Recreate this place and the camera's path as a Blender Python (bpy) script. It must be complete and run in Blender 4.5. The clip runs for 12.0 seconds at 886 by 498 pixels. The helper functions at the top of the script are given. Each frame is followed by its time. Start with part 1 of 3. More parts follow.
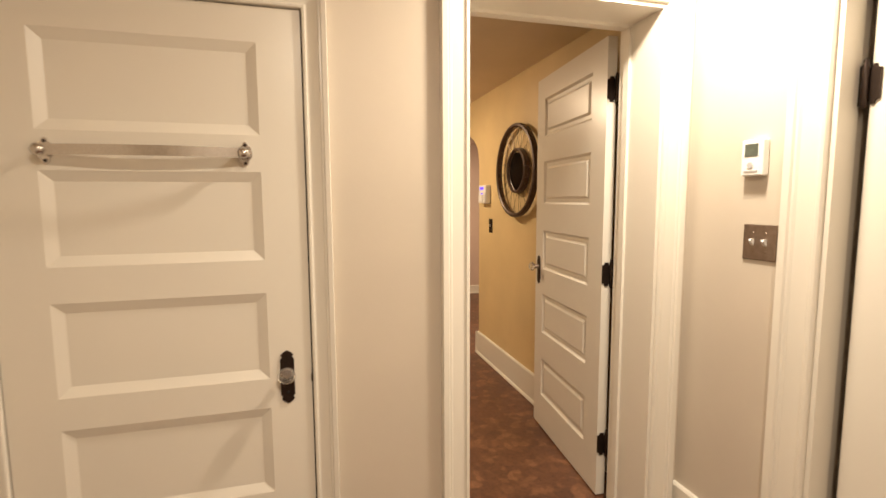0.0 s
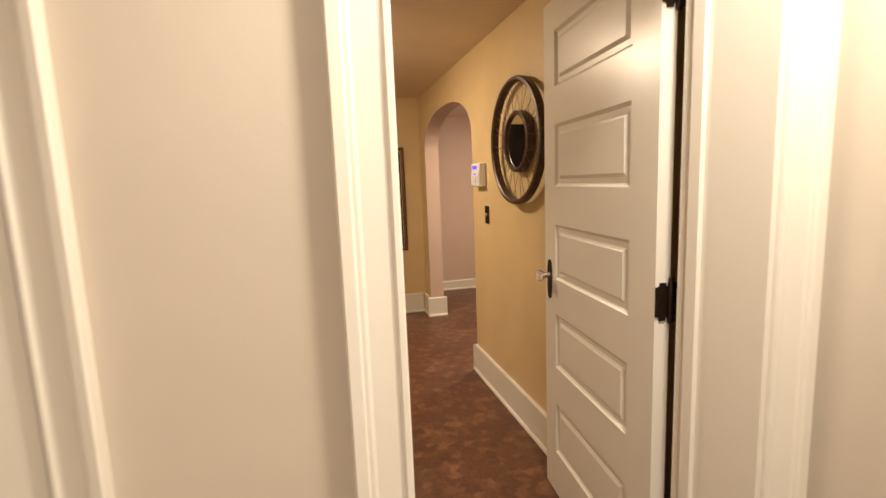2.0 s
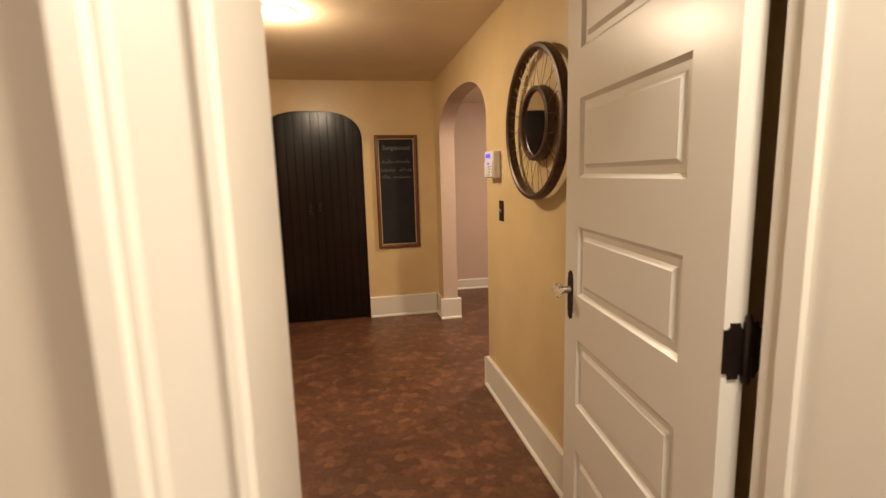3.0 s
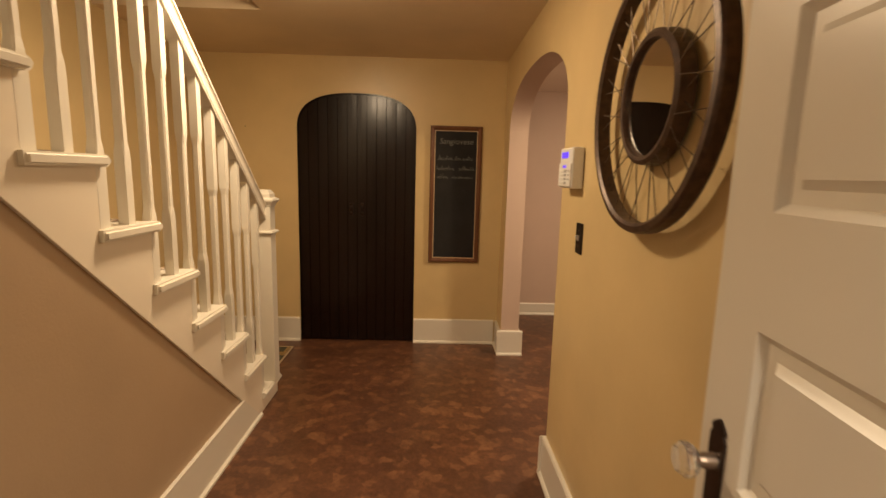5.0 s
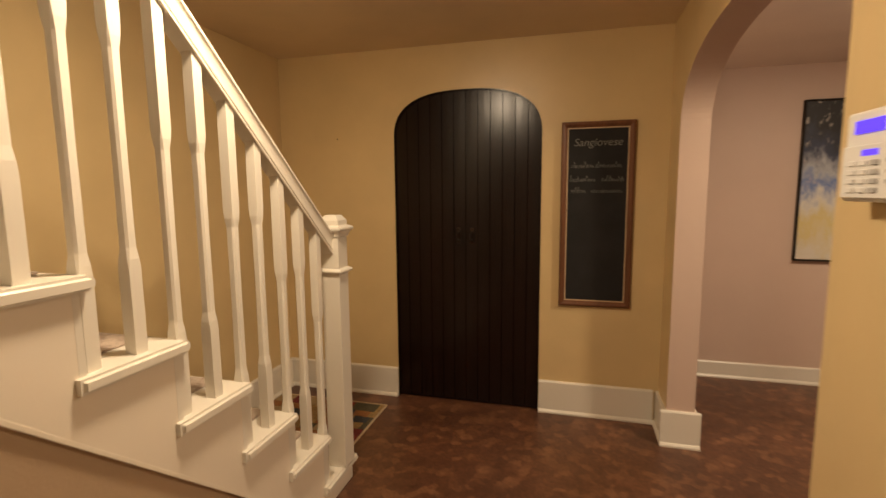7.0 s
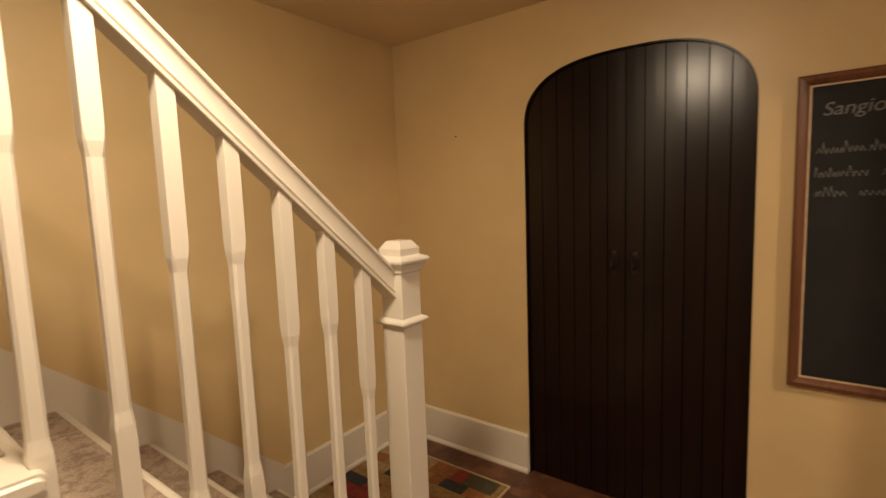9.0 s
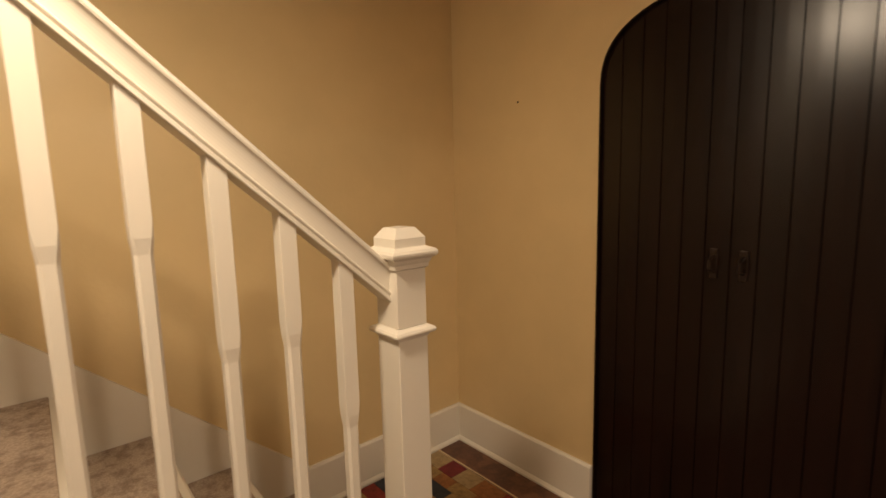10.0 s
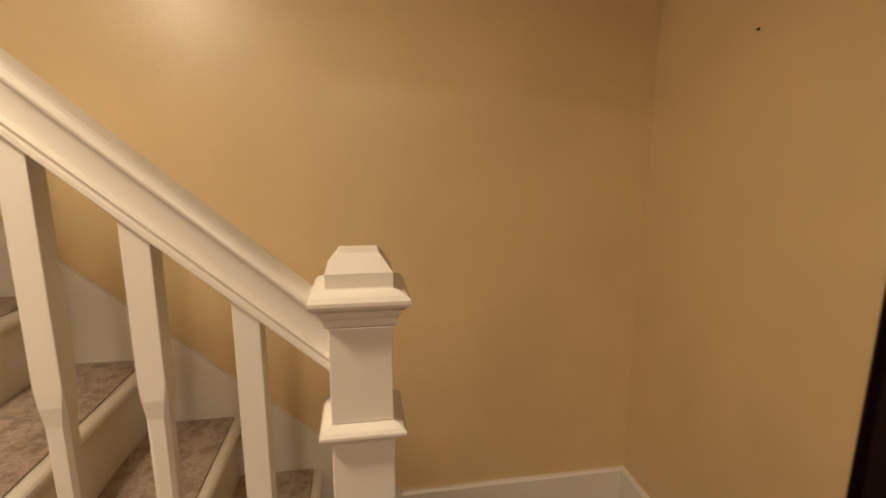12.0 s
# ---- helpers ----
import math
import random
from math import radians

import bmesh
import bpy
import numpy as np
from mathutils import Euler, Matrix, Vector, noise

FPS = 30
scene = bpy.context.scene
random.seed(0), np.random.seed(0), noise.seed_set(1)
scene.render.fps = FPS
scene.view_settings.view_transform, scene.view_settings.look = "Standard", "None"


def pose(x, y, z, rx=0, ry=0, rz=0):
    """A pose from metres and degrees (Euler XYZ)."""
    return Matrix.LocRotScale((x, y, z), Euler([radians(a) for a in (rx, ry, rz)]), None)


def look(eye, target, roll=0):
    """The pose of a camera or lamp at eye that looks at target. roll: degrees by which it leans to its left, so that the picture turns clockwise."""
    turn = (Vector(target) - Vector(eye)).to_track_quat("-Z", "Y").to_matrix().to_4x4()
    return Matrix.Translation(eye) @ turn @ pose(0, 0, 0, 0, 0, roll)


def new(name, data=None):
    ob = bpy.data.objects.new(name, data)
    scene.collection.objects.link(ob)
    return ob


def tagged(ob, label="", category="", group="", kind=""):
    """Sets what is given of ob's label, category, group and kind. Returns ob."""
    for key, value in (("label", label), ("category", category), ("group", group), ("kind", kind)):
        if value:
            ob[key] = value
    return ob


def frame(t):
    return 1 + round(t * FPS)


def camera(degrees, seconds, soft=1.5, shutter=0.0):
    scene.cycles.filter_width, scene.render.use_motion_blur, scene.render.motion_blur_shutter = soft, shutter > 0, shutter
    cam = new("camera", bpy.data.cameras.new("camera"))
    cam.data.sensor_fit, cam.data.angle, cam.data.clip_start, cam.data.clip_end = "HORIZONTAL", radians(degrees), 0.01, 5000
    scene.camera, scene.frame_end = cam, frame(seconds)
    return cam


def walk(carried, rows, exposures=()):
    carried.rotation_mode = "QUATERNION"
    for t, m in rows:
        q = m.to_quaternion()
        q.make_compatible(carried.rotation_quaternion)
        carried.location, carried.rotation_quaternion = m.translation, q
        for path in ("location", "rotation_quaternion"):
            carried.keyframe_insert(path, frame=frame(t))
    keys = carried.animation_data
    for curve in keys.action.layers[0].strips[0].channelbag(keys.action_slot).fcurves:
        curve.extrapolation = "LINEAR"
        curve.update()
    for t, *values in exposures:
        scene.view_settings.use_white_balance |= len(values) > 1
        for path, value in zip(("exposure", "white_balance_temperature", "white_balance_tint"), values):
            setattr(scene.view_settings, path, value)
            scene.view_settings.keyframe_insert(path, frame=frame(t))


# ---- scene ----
cam = camera(85.8, 12.0, shutter=0.5)
PATH = [
    (0, (0.181, -0.002, 1.397), (0.71, 1.916, 1.192), -0.3),
    (0.5, (0.264, 0.193, 1.397), (0.807, 2.106, 1.187), -0.8),
    (1, (0.356, 0.41, 1.393), (0.912, 2.317, 1.159), -1.0),
    (1.5, (0.461, 0.587, 1.398), (0.997, 2.497, 1.148), -1.4),
    (2, (0.573, 0.77, 1.406), (1.056, 2.69, 1.127), -2.2),
    (2.5, (0.676, 0.949, 1.394), (1.105, 2.88, 1.1), -2.0),
    (3, (0.783, 1.136, 1.392), (1.156, 3.077, 1.084), -1.6),
    (3.2, (0.822, 1.208, 1.397), (1.172, 3.152, 1.084), -1.5),
    (4.8, (1.069, 1.874, 1.407), (1.145, 3.848, 1.094), 1.2),
    (5, (1.072, 1.962, 1.408), (1.119, 3.937, 1.096), 1.5),
    (5.5, (1.091, 2.18, 1.403), (1.034, 4.157, 1.108), 1.9),
    (6, (1.113, 2.411, 1.402), (0.918, 4.382, 1.122), 1.4),
    (6.5, (1.112, 2.645, 1.402), (0.761, 4.596, 1.137), 0.6),
    (7, (1.11, 2.877, 1.39), (0.592, 4.793, 1.148), -0.5),
    (7.5, (1.104, 3.108, 1.407), (0.41, 4.97, 1.175), -1.3),
    (7.7, (1.114, 3.204, 1.412), (0.342, 5.034, 1.181), -1.8),
    (9.5, (1.04, 3.924, 1.398), (-0.311, 5.382, 1.173), -1.6),
    (10, (1.004, 4.145, 1.386), (-0.495, 5.441, 1.117), -1.4),
    (10.5, (0.952, 4.342, 1.396), (-0.687, 5.447, 1.092), -1.0),
    (11, (0.889, 4.514, 1.401), (-0.878, 5.386, 1.055), -0.0),
    (11.5, (0.813, 4.658, 1.413), (-1.052, 5.278, 1.041), 0.8),
    (12, (0.734, 4.81, 1.413), (-1.199, 5.147, 1.033), 0.3),
]
walk(cam, [(t, look(eye, target, roll)) for t, eye, target, roll in PATH], exposures=[(0, 0.45, 6400, 10), (2.0, 0.42, 6050, 10), (3.2, 0.27, 6100, 10), (4.8, 0.05, 6850, 10), (5.5, 0.02, 6700, 10), (7.5, 0.02, 6300, 10), (9.5, 0.03, 6100, 10), (12.0, 0.03, 5900, 10)])

# ---- light ----
WARM = (1.0, 0.765, 0.51)
BATHWARM = (1.0, 0.85, 0.67)
world = bpy.data.worlds.new("world")
scene.world = world
world.use_nodes = True
world.node_tree.nodes["Background"].inputs[0].default_value = (0.5, 0.35, 0.2, 1)
world.node_tree.nodes["Background"].inputs[1].default_value = 0.02


def ceiling_lamp(name, x, y, z, watts, size, color=WARM):
    data = bpy.data.lights.new(name, "AREA")
    data.shape, data.size, data.energy, data.color = "DISK", size, watts, color
    ob = new(name, data)
    ob.matrix_world = pose(x, y, z)
    return ob


HALL_LAMP = (0.45, 3.96)
BATH_LAMP = (1.20, 1.15)
# unseen second bath lamp, added as fill to soften the shadows
BATH_FILL_LAMP = (0.35, -0.35)
FAR_LAMP = (2.75, 4.9)
CEIL, BATH_CEIL, FAR_CEIL = 2.28, 2.40, 2.21
ceiling_lamp("hall_bulb", *HALL_LAMP, CEIL - 0.02, 18.5, 0.21)
ceiling_lamp("bath_bulb", *BATH_LAMP, BATH_CEIL - 0.02, 26, 0.16, BATHWARM)
# added fill, no known source
ceiling_lamp("bath_bulb", *BATH_FILL_LAMP, BATH_CEIL - 0.02, 25, 0.16, BATHWARM)
ceiling_lamp("far_bulb", *FAR_LAMP, FAR_CEIL - 0.02, 29, 0.16)

# the fittings' bulbs also throw light sideways and on to the ceiling
bulb = bpy.data.lights.new("hall_bulb_glow", "POINT")
bulb.energy, bulb.shadow_soft_size, bulb.color = 15, 0.08, WARM
new("hall_bulb_glow", bulb).matrix_world = pose(*HALL_LAMP, CEIL - 0.085)
new("far_bulb_glow", bulb).matrix_world = pose(*FAR_LAMP, FAR_CEIL - 0.085)


# ---- materials ----
def shader(name, rough=0.5, metal=0.0):
    m = bpy.data.materials.new(name)
    m.use_nodes = True
    t = m.node_tree
    b = t.nodes["Principled BSDF"]
    b.inputs["Roughness"].default_value, b.inputs["Metallic"].default_value = rough, metal
    return m, t, b


def mapped(t, scale=(1, 1, 1)):
    c = t.nodes.new("ShaderNodeNewGeometry")
    s = t.nodes.new("ShaderNodeMapping")
    s.inputs["Scale"].default_value = scale
    t.links.new(c.outputs["Position"], s.inputs["Vector"])
    return s.outputs["Vector"]


def noisy(t, vec, scale, detail=4.0, rough=0.55):
    n = t.nodes.new("ShaderNodeTexNoise")
    n.inputs["Scale"].default_value, n.inputs["Detail"].default_value, n.inputs["Roughness"].default_value = scale, detail, rough
    t.links.new(vec, n.inputs["Vector"])
    return n.outputs["Fac"]


def ramp(t, fac, stops):
    r = t.nodes.new("ShaderNodeValToRGB")
    e = r.color_ramp.elements
    while len(e) < len(stops):
        e.new(0.5)
    for k, (p, c) in zip(e, stops):
        k.position, k.color = p, (*c, 1)
    t.links.new(fac, r.inputs["Fac"])
    return r.outputs["Color"]


def bumped(t, b, height, strength, distance):
    n = t.nodes.new("ShaderNodeBump")
    n.inputs["Strength"].default_value, n.inputs["Distance"].default_value = strength, distance
    t.links.new(height, n.inputs["Height"])
    t.links.new(n.outputs["Normal"], b.inputs["Normal"])


def tint(c, k):
    return tuple(min(1.0, v * k) for v in c)


def paint(name, color, rough=0.5, vary=0.05, bump=0.25, fine=120.0, dist=0.002, coarse=2.5, patchy=0.07):
    """Painted plaster or wood: faint clouding, a roller's or brush's fine relief."""
    m, t, b = shader(name, rough)
    v = mapped(t)
    t.links.new(ramp(t, noisy(t, v, coarse), [(0.3, tint(color, 1 - vary)), (0.7, tint(color, 1 + vary))]), b.inputs["Base Color"])
    mix = t.nodes.new("ShaderNodeMath")
    mix.operation = "ADD"
    t.links.new(noisy(t, v, fine, 3), mix.inputs[0])
    t.links.new(noisy(t, v, 9, 3), mix.inputs[1])
    bumped(t, b, mix.outputs[0], bump, dist)
    r = t.nodes.new("ShaderNodeMapRange")
    r.inputs["To Min"].default_value, r.inputs["To Max"].default_value = rough - patchy, rough + patchy
    t.links.new(noisy(t, v, 6), r.inputs["Value"])
    t.links.new(r.outputs[0], b.inputs["Roughness"])
    return m


def plain(name, color, rough=0.4, metal=0.0, grain=60.0, vary=0.12):
    m, t, b = shader(name, rough, metal)
    v = mapped(t)
    t.links.new(ramp(t, noisy(t, v, grain), [(0.3, tint(color, 1 - vary)), (0.7, tint(color, 1 + vary))]), b.inputs["Base Color"])
    bumped(t, b, noisy(t, v, grain * 3, 2), 0.15, 0.001)
    return m


HALL = paint("hall_yellow_paint", (0.66, 0.505, 0.265), 0.36, 0.06, 0.32, 60, 0.0016)
BATH = paint("bath_beige_paint", (0.60, 0.53, 0.435), 0.5, 0.03, 0.09)
FAR = paint("rose_taupe_paint", (0.60, 0.46, 0.38), 0.55, 0.03, 0.25)
# one even tan, tuned darker and browner than HALL
UNDER = paint("understair_tan", (0.43, 0.31, 0.20), 0.5, 0.04, 0.25)
CEILING = paint("ceiling_paint", (0.72, 0.58, 0.40), 0.6, 0.05, 0.3, 80)
FARCEIL = paint("white_ceiling_paint", (0.84, 0.76, 0.70), 0.6, 0.03, 0.2)
TRIM = paint("cream_trim_gloss", (0.750, 0.705, 0.615), 0.30, 0.012, 0.08, 60, 0.0008, 2.0, 0.02)
STRING = paint("cream_stringer_paint", (0.80, 0.72, 0.60), 0.38, 0.03, 0.15, 60, 0.0012)
BRONZE = plain("oil_rubbed_bronze", (0.05, 0.035, 0.028), 0.38, 0.85)
PLATE = plain("brushed_bronze_plate", (0.33, 0.26, 0.21), 0.35, 0.9)
CHROME = plain("brushed_nickel", (0.62, 0.58, 0.54), 0.22, 1.0, 200, 0.08)
PLASTIC = plain("white_plastic", (0.80, 0.79, 0.76), 0.35, 0, 40, 0.02)
GREYKEY = plain("grey_rubber_key", (0.45, 0.44, 0.43), 0.6, 0, 40, 0.05)
RIM = plain("dark_brown_rim", (0.070, 0.037, 0.022), 0.42, 0.3, 45, 0.35)
SPOKE = plain("dull_steel_spoke", (0.16, 0.12, 0.09), 0.4, 0.9)
# true black of the picture frame; painted shade in door gaps and keyhole
BLACK = plain("black_frame_and_gap_shade", (0.012, 0.009, 0.007), 0.8)
CHALK = plain("chalk", (0.17, 0.17, 0.155), 0.9, 0, 300, 0.4)
SLATE = paint("chalkboard_slate", (0.008, 0.008, 0.009), 0.8, 0.35, 0.1, 200, 0.0006, 9)
BEAD = plain("gilt_bead", (0.55, 0.42, 0.26), 0.45)


def wood(name, dark, light, rough, axis=2, coat=0.0):
    m, t, b = shader(name, rough)
    s = [38, 38, 38]
    s[axis] = 1.6
    v = mapped(t, s)
    t.links.new(ramp(t, noisy(t, v, 1.0, 6, 0.65), [(0.25, dark), (0.75, light)]), b.inputs["Base Color"])
    bumped(t, b, noisy(t, v, 2.0, 4), 0.18, 0.0006)
    b.inputs["Specular IOR Level"].default_value = 0.34
    b.inputs["Coat Weight"].default_value, b.inputs["Coat Roughness"].default_value = coat, 0.3
    return m


ESPRESSO = wood("espresso_stained_boards", (0.0045, 0.0019, 0.0014), (0.0150, 0.0060, 0.0038), 0.235, 2, 0.0)
FRAMEWOOD = wood("walnut_frame", (0.09, 0.035, 0.016), (0.20, 0.085, 0.04), 0.4, 2)


def cork_floor():
    """Mottled russet floor: overlapping leaf-like blotches, sealed."""
    m, t, b = shader("mottled_brown_floor", 0.33)
    v = mapped(t)
    warp = t.nodes.new("ShaderNodeTexNoise")
    warp.inputs["Scale"].default_value, warp.inputs["Detail"].default_value = 14, 6
    t.links.new(v, warp.inputs["Vector"])
    off = t.nodes.new("ShaderNodeVectorMath")
    off.operation = "MULTIPLY_ADD"
    off.inputs[1].default_value = (0.055, 0.055, 0.055)
    t.links.new(warp.outputs["Color"], off.inputs[0])
    t.links.new(v, off.inputs[2])
    vor = t.nodes.new("ShaderNodeTexVoronoi")
    vor.feature, vor.inputs["Smoothness"].default_value = "SMOOTH_F1", 0.45
    vor.inputs["Scale"].default_value = 20
    t.links.new(off.outputs[0], vor.inputs["Vector"])
    sep = t.nodes.new("ShaderNodeSeparateColor")
    t.links.new(vor.outputs["Color"], sep.inputs[0])
    cells = ramp(t, sep.outputs[0], [(0.05, (0.130, 0.055, 0.031)), (0.50, (0.155, 0.066, 0.035)), (0.70, (0.190, 0.083, 0.042)), (0.95, (0.255, 0.118, 0.060))])
    fine = ramp(t, noisy(t, off.outputs[0], 46, 6, 0.72), [(0.3, (0.40, 0.37, 0.35)), (0.68, (1.0, 1.0, 1.0))])
    mul = t.nodes.new("ShaderNodeMix")
    mul.data_type, mul.blend_type = "RGBA", "MULTIPLY"
    mul.inputs["Factor"].default_value = 0.8
    t.links.new(cells, mul.inputs["A"])
    t.links.new(fine, mul.inputs["B"])
    big = ramp(t, noisy(t, v, 2.2, 3), [(0.3, (0.7, 0.7, 0.7)), (0.7, (1.1, 1.1, 1.1))])
    mul2 = t.nodes.new("ShaderNodeMix")
    mul2.data_type, mul2.blend_type = "RGBA", "MULTIPLY"
    mul2.inputs["Factor"].default_value = 1.0
    t.links.new(mul.outputs["Result"], mul2.inputs["A"])
    t.links.new(big, mul2.inputs["B"])
    t.links.new(mul2.outputs["Result"], b.inputs["Base Color"])
    r = t.nodes.new("ShaderNodeMapRange")
    r.inputs["To Min"].default_value, r.inputs["To Max"].default_value = 0.26, 0.48
    t.links.new(noisy(t, v, 22, 4), r.inputs["Value"])
    t.links.new(r.outputs[0], b.inputs["Roughness"])
    bumped(t, b, noisy(t, off.outputs[0], 30, 4), 0.2, 0.002)
    return m


FLOOR = cork_floor()


def carpet():
    m, t, b = shader("taupe_stair_carpet", 0.95)
    v = mapped(t)
    base = ramp(t, noisy(t, v, 160, 3, 0.7), [(0.3, (0.38, 0.30, 0.235)), (0.7, (0.60, 0.49, 0.39))])
    spot = ramp(t, noisy(t, v, 24, 4, 0.65), [(0.46, (1, 1, 1)), (0.62, (0.66, 0.62, 0.60))])
    mul = t.nodes.new("ShaderNodeMix")
    mul.data_type, mul.blend_type = "RGBA", "MULTIPLY"
    mul.inputs["Factor"].default_value = 1.0
    t.links.new(base, mul.inputs["A"])
    t.links.new(spot, mul.inputs["B"])
    t.links.new(mul.outputs["Result"], b.inputs["Base Color"])
    bumped(t, b, noisy(t, v, 420, 2), 0.7, 0.004)
    return m


CARPET = carpet()


def rug_patches():
    m, t, b = shader("patchwork_rug_pile", 0.95)
    g = t.nodes.new("ShaderNodeNewGeometry")
    r = ramp(t, g.outputs["Random Per Island"], [(0.0, (0.30, 0.045, 0.03)), (0.17, (0.42, 0.27, 0.10)), (0.34, (0.10, 0.09, 0.05)), (0.5, (0.38, 0.16, 0.05)), (0.66, (0.05, 0.055, 0.07)), (0.82, (0.50, 0.36, 0.18)), (0.92, (0.22, 0.03, 0.03))])
    for n in t.nodes:
        if n.type == "VALTORGB":
            n.color_ramp.interpolation = "CONSTANT"
    v = mapped(t)
    f = ramp(t, noisy(t, v, 45, 5, 0.7), [(0.3, (0.45, 0.45, 0.45)), (0.7, (1, 1, 1))])
    mul = t.nodes.new("ShaderNodeMix")
    mul.data_type, mul.blend_type = "RGBA", "MULTIPLY"
    mul.inputs["Factor"].default_value = 0.9
    t.links.new(r, mul.inputs["A"])
    t.links.new(f, mul.inputs["B"])
    t.links.new(mul.outputs["Result"], b.inputs["Base Color"])
    bumped(t, b, noisy(t, v, 400, 2), 0.7, 0.004)
    return m


RUG = rug_patches()


def abstract_canvas():
    """Abstract painting: dark top, blue drips, ochre and cream below."""
    m, t, b = shader("abstract_canvas", 0.55)
    g = t.nodes.new("ShaderNodeNewGeometry")
    s = t.nodes.new("ShaderNodeSeparateXYZ")
    t.links.new(g.outputs["Position"], s.inputs[0])
    n = noisy(t, mapped(t, (9, 1, 4)), 1.6, 6, 0.7)
    a = t.nodes.new("ShaderNodeMath")
    a.operation = "MULTIPLY_ADD"
    a.inputs[1].default_value = 0.55
    t.links.new(n, a.inputs[0])
    t.links.new(s.outputs["Z"], a.inputs[2])
    r = t.nodes.new("ShaderNodeMapRange")
    r.inputs["From Min"].default_value, r.inputs["From Max"].default_value = 1.15, 2.2
    t.links.new(a.outputs[0], r.inputs["Value"])
    c = ramp(t, r.outputs[0], [(0.05, (0.62, 0.58, 0.50)), (0.25, (0.60, 0.50, 0.22)), (0.38, (0.62, 0.60, 0.55)), (0.50, (0.12, 0.19, 0.42)), (0.60, (0.40, 0.42, 0.46)), (0.72, (0.03, 0.04, 0.08)), (0.9, (0.012, 0.012, 0.015))])
    sp = ramp(t, noisy(t, mapped(t, (14, 1, 8)), 2.3, 5, 0.7), [(0.58, (0, 0, 0)), (0.66, (0.55, 0.5, 0.45))])
    ad = t.nodes.new("ShaderNodeMix")
    ad.data_type, ad.blend_type = "RGBA", "LIGHTEN"
    ad.inputs["Factor"].default_value = 0.7
    t.links.new(c, ad.inputs["A"])
    t.links.new(sp, ad.inputs["B"])
    t.links.new(ad.outputs["Result"], b.inputs["Base Color"])
    bumped(t, b, n, 0.5, 0.004)
    return m


CANVAS = abstract_canvas()


def emitter(name, color, strength):
    m, t, b = shader(name, 0.4)
    b.inputs["Base Color"].default_value = (*tint(color, 0.3), 1)
    b.inputs["Emission Color"].default_value = (*color, 1)
    b.inputs["Emission Strength"].default_value = strength
    return m


LENS = emitter("frosted_lamp_lens", (1.0, 0.82, 0.55), 9)
SCREEN = emitter("violet_backlit_display", (0.13, 0.06, 1.0), 1.1)
LCD = plain("grey_green_display", (0.10, 0.115, 0.09), 0.25)
MIRROR, _t, _b = shader("mirror_silver", 0.02, 1.0)
_b.inputs["Base Color"].default_value = (0.86, 0.85, 0.82, 1)
GLASS, _t, _b = shader("faceted_glass", 0.03)
_b.inputs["Transmission Weight"].default_value, _b.inputs["IOR"].default_value = 0.92, 1.5
_b.inputs["Base Color"].default_value = (0.97, 0.95, 0.9, 1)


# ---- mesh helpers ----
def part(name, bm, material, parent=None, label=""):
    """Links a bmesh as one mesh object, under a thing or under a part."""
    bmesh.ops.recalc_face_normals(bm, faces=bm.faces)
    me = bpy.data.meshes.new(name)
    bm.to_mesh(me)
    bm.free()
    me.materials.append(material)
    ob = new(name, me)
    ob.parent = parent
    if label:
        tagged(ob, label)
    return ob


def thing(name, label, category, group="", kind="", at=None):
    ob = new(name)
    ob.empty_display_size = 0.1
    if at is not None:
        ob.matrix_world = at
    return tagged(ob, label, category, group, kind)


def add_box(bm, lo, hi):
    v = [bm.verts.new((x, y, z)) for x in (lo[0], hi[0]) for y in (lo[1], hi[1]) for z in (lo[2], hi[2])]
    for f in ((0, 1, 3, 2), (4, 6, 7, 5), (0, 4, 5, 1), (2, 3, 7, 6), (0, 2, 6, 4), (1, 5, 7, 3)):
        bm.faces.new([v[i] for i in f])
    return bm


def box(lo, hi, bevel=0.0, seg=2):
    bm = add_box(bmesh.new(), lo, hi)
    if bevel:
        bmesh.ops.bevel(bm, geom=bm.edges[:], offset=bevel, segments=seg, affect="EDGES", profile=0.5)
    return bm


def put3(axis, a, u, v):
    return {"x": (a, u, v), "y": (u, a, v), "z": (u, v, a)}[axis]


def prism(pts, axis, a, b, bm=None):
    """A polygon drawn in the plane across an axis, drawn out from a to b."""
    bm = bm or bmesh.new()
    lo = [bm.verts.new(put3(axis, a, *p)) for p in pts]
    hi = [bm.verts.new(put3(axis, b, *p)) for p in pts]
    bm.faces.new(lo)
    bm.faces.new(hi[::-1])
    for i in range(len(pts)):
        j = (i + 1) % len(pts)
        bm.faces.new((lo[i], lo[j], hi[j], hi[i]))
    return bm


def swept(profile, path, closed=False):
    """A profile of (side, up) points carried along a path of (origin, side vector, up vector)."""
    bm = bmesh.new()
    rings = [[bm.verts.new(Vector(o) + Vector(s) * p[0] + Vector(u) * p[1]) for p in profile] for o, s, u in path]
    n = len(profile)
    pairs = list(zip(rings, rings[1:])) + ([(rings[-1], rings[0])] if closed else [])
    for r, q in pairs:
        for i in range(n):
            bm.faces.new((r[i], r[(i + 1) % n], q[(i + 1) % n], q[i]))
    if not closed:
        bm.faces.new(rings[0])
        bm.faces.new(rings[-1][::-1])
    return bm


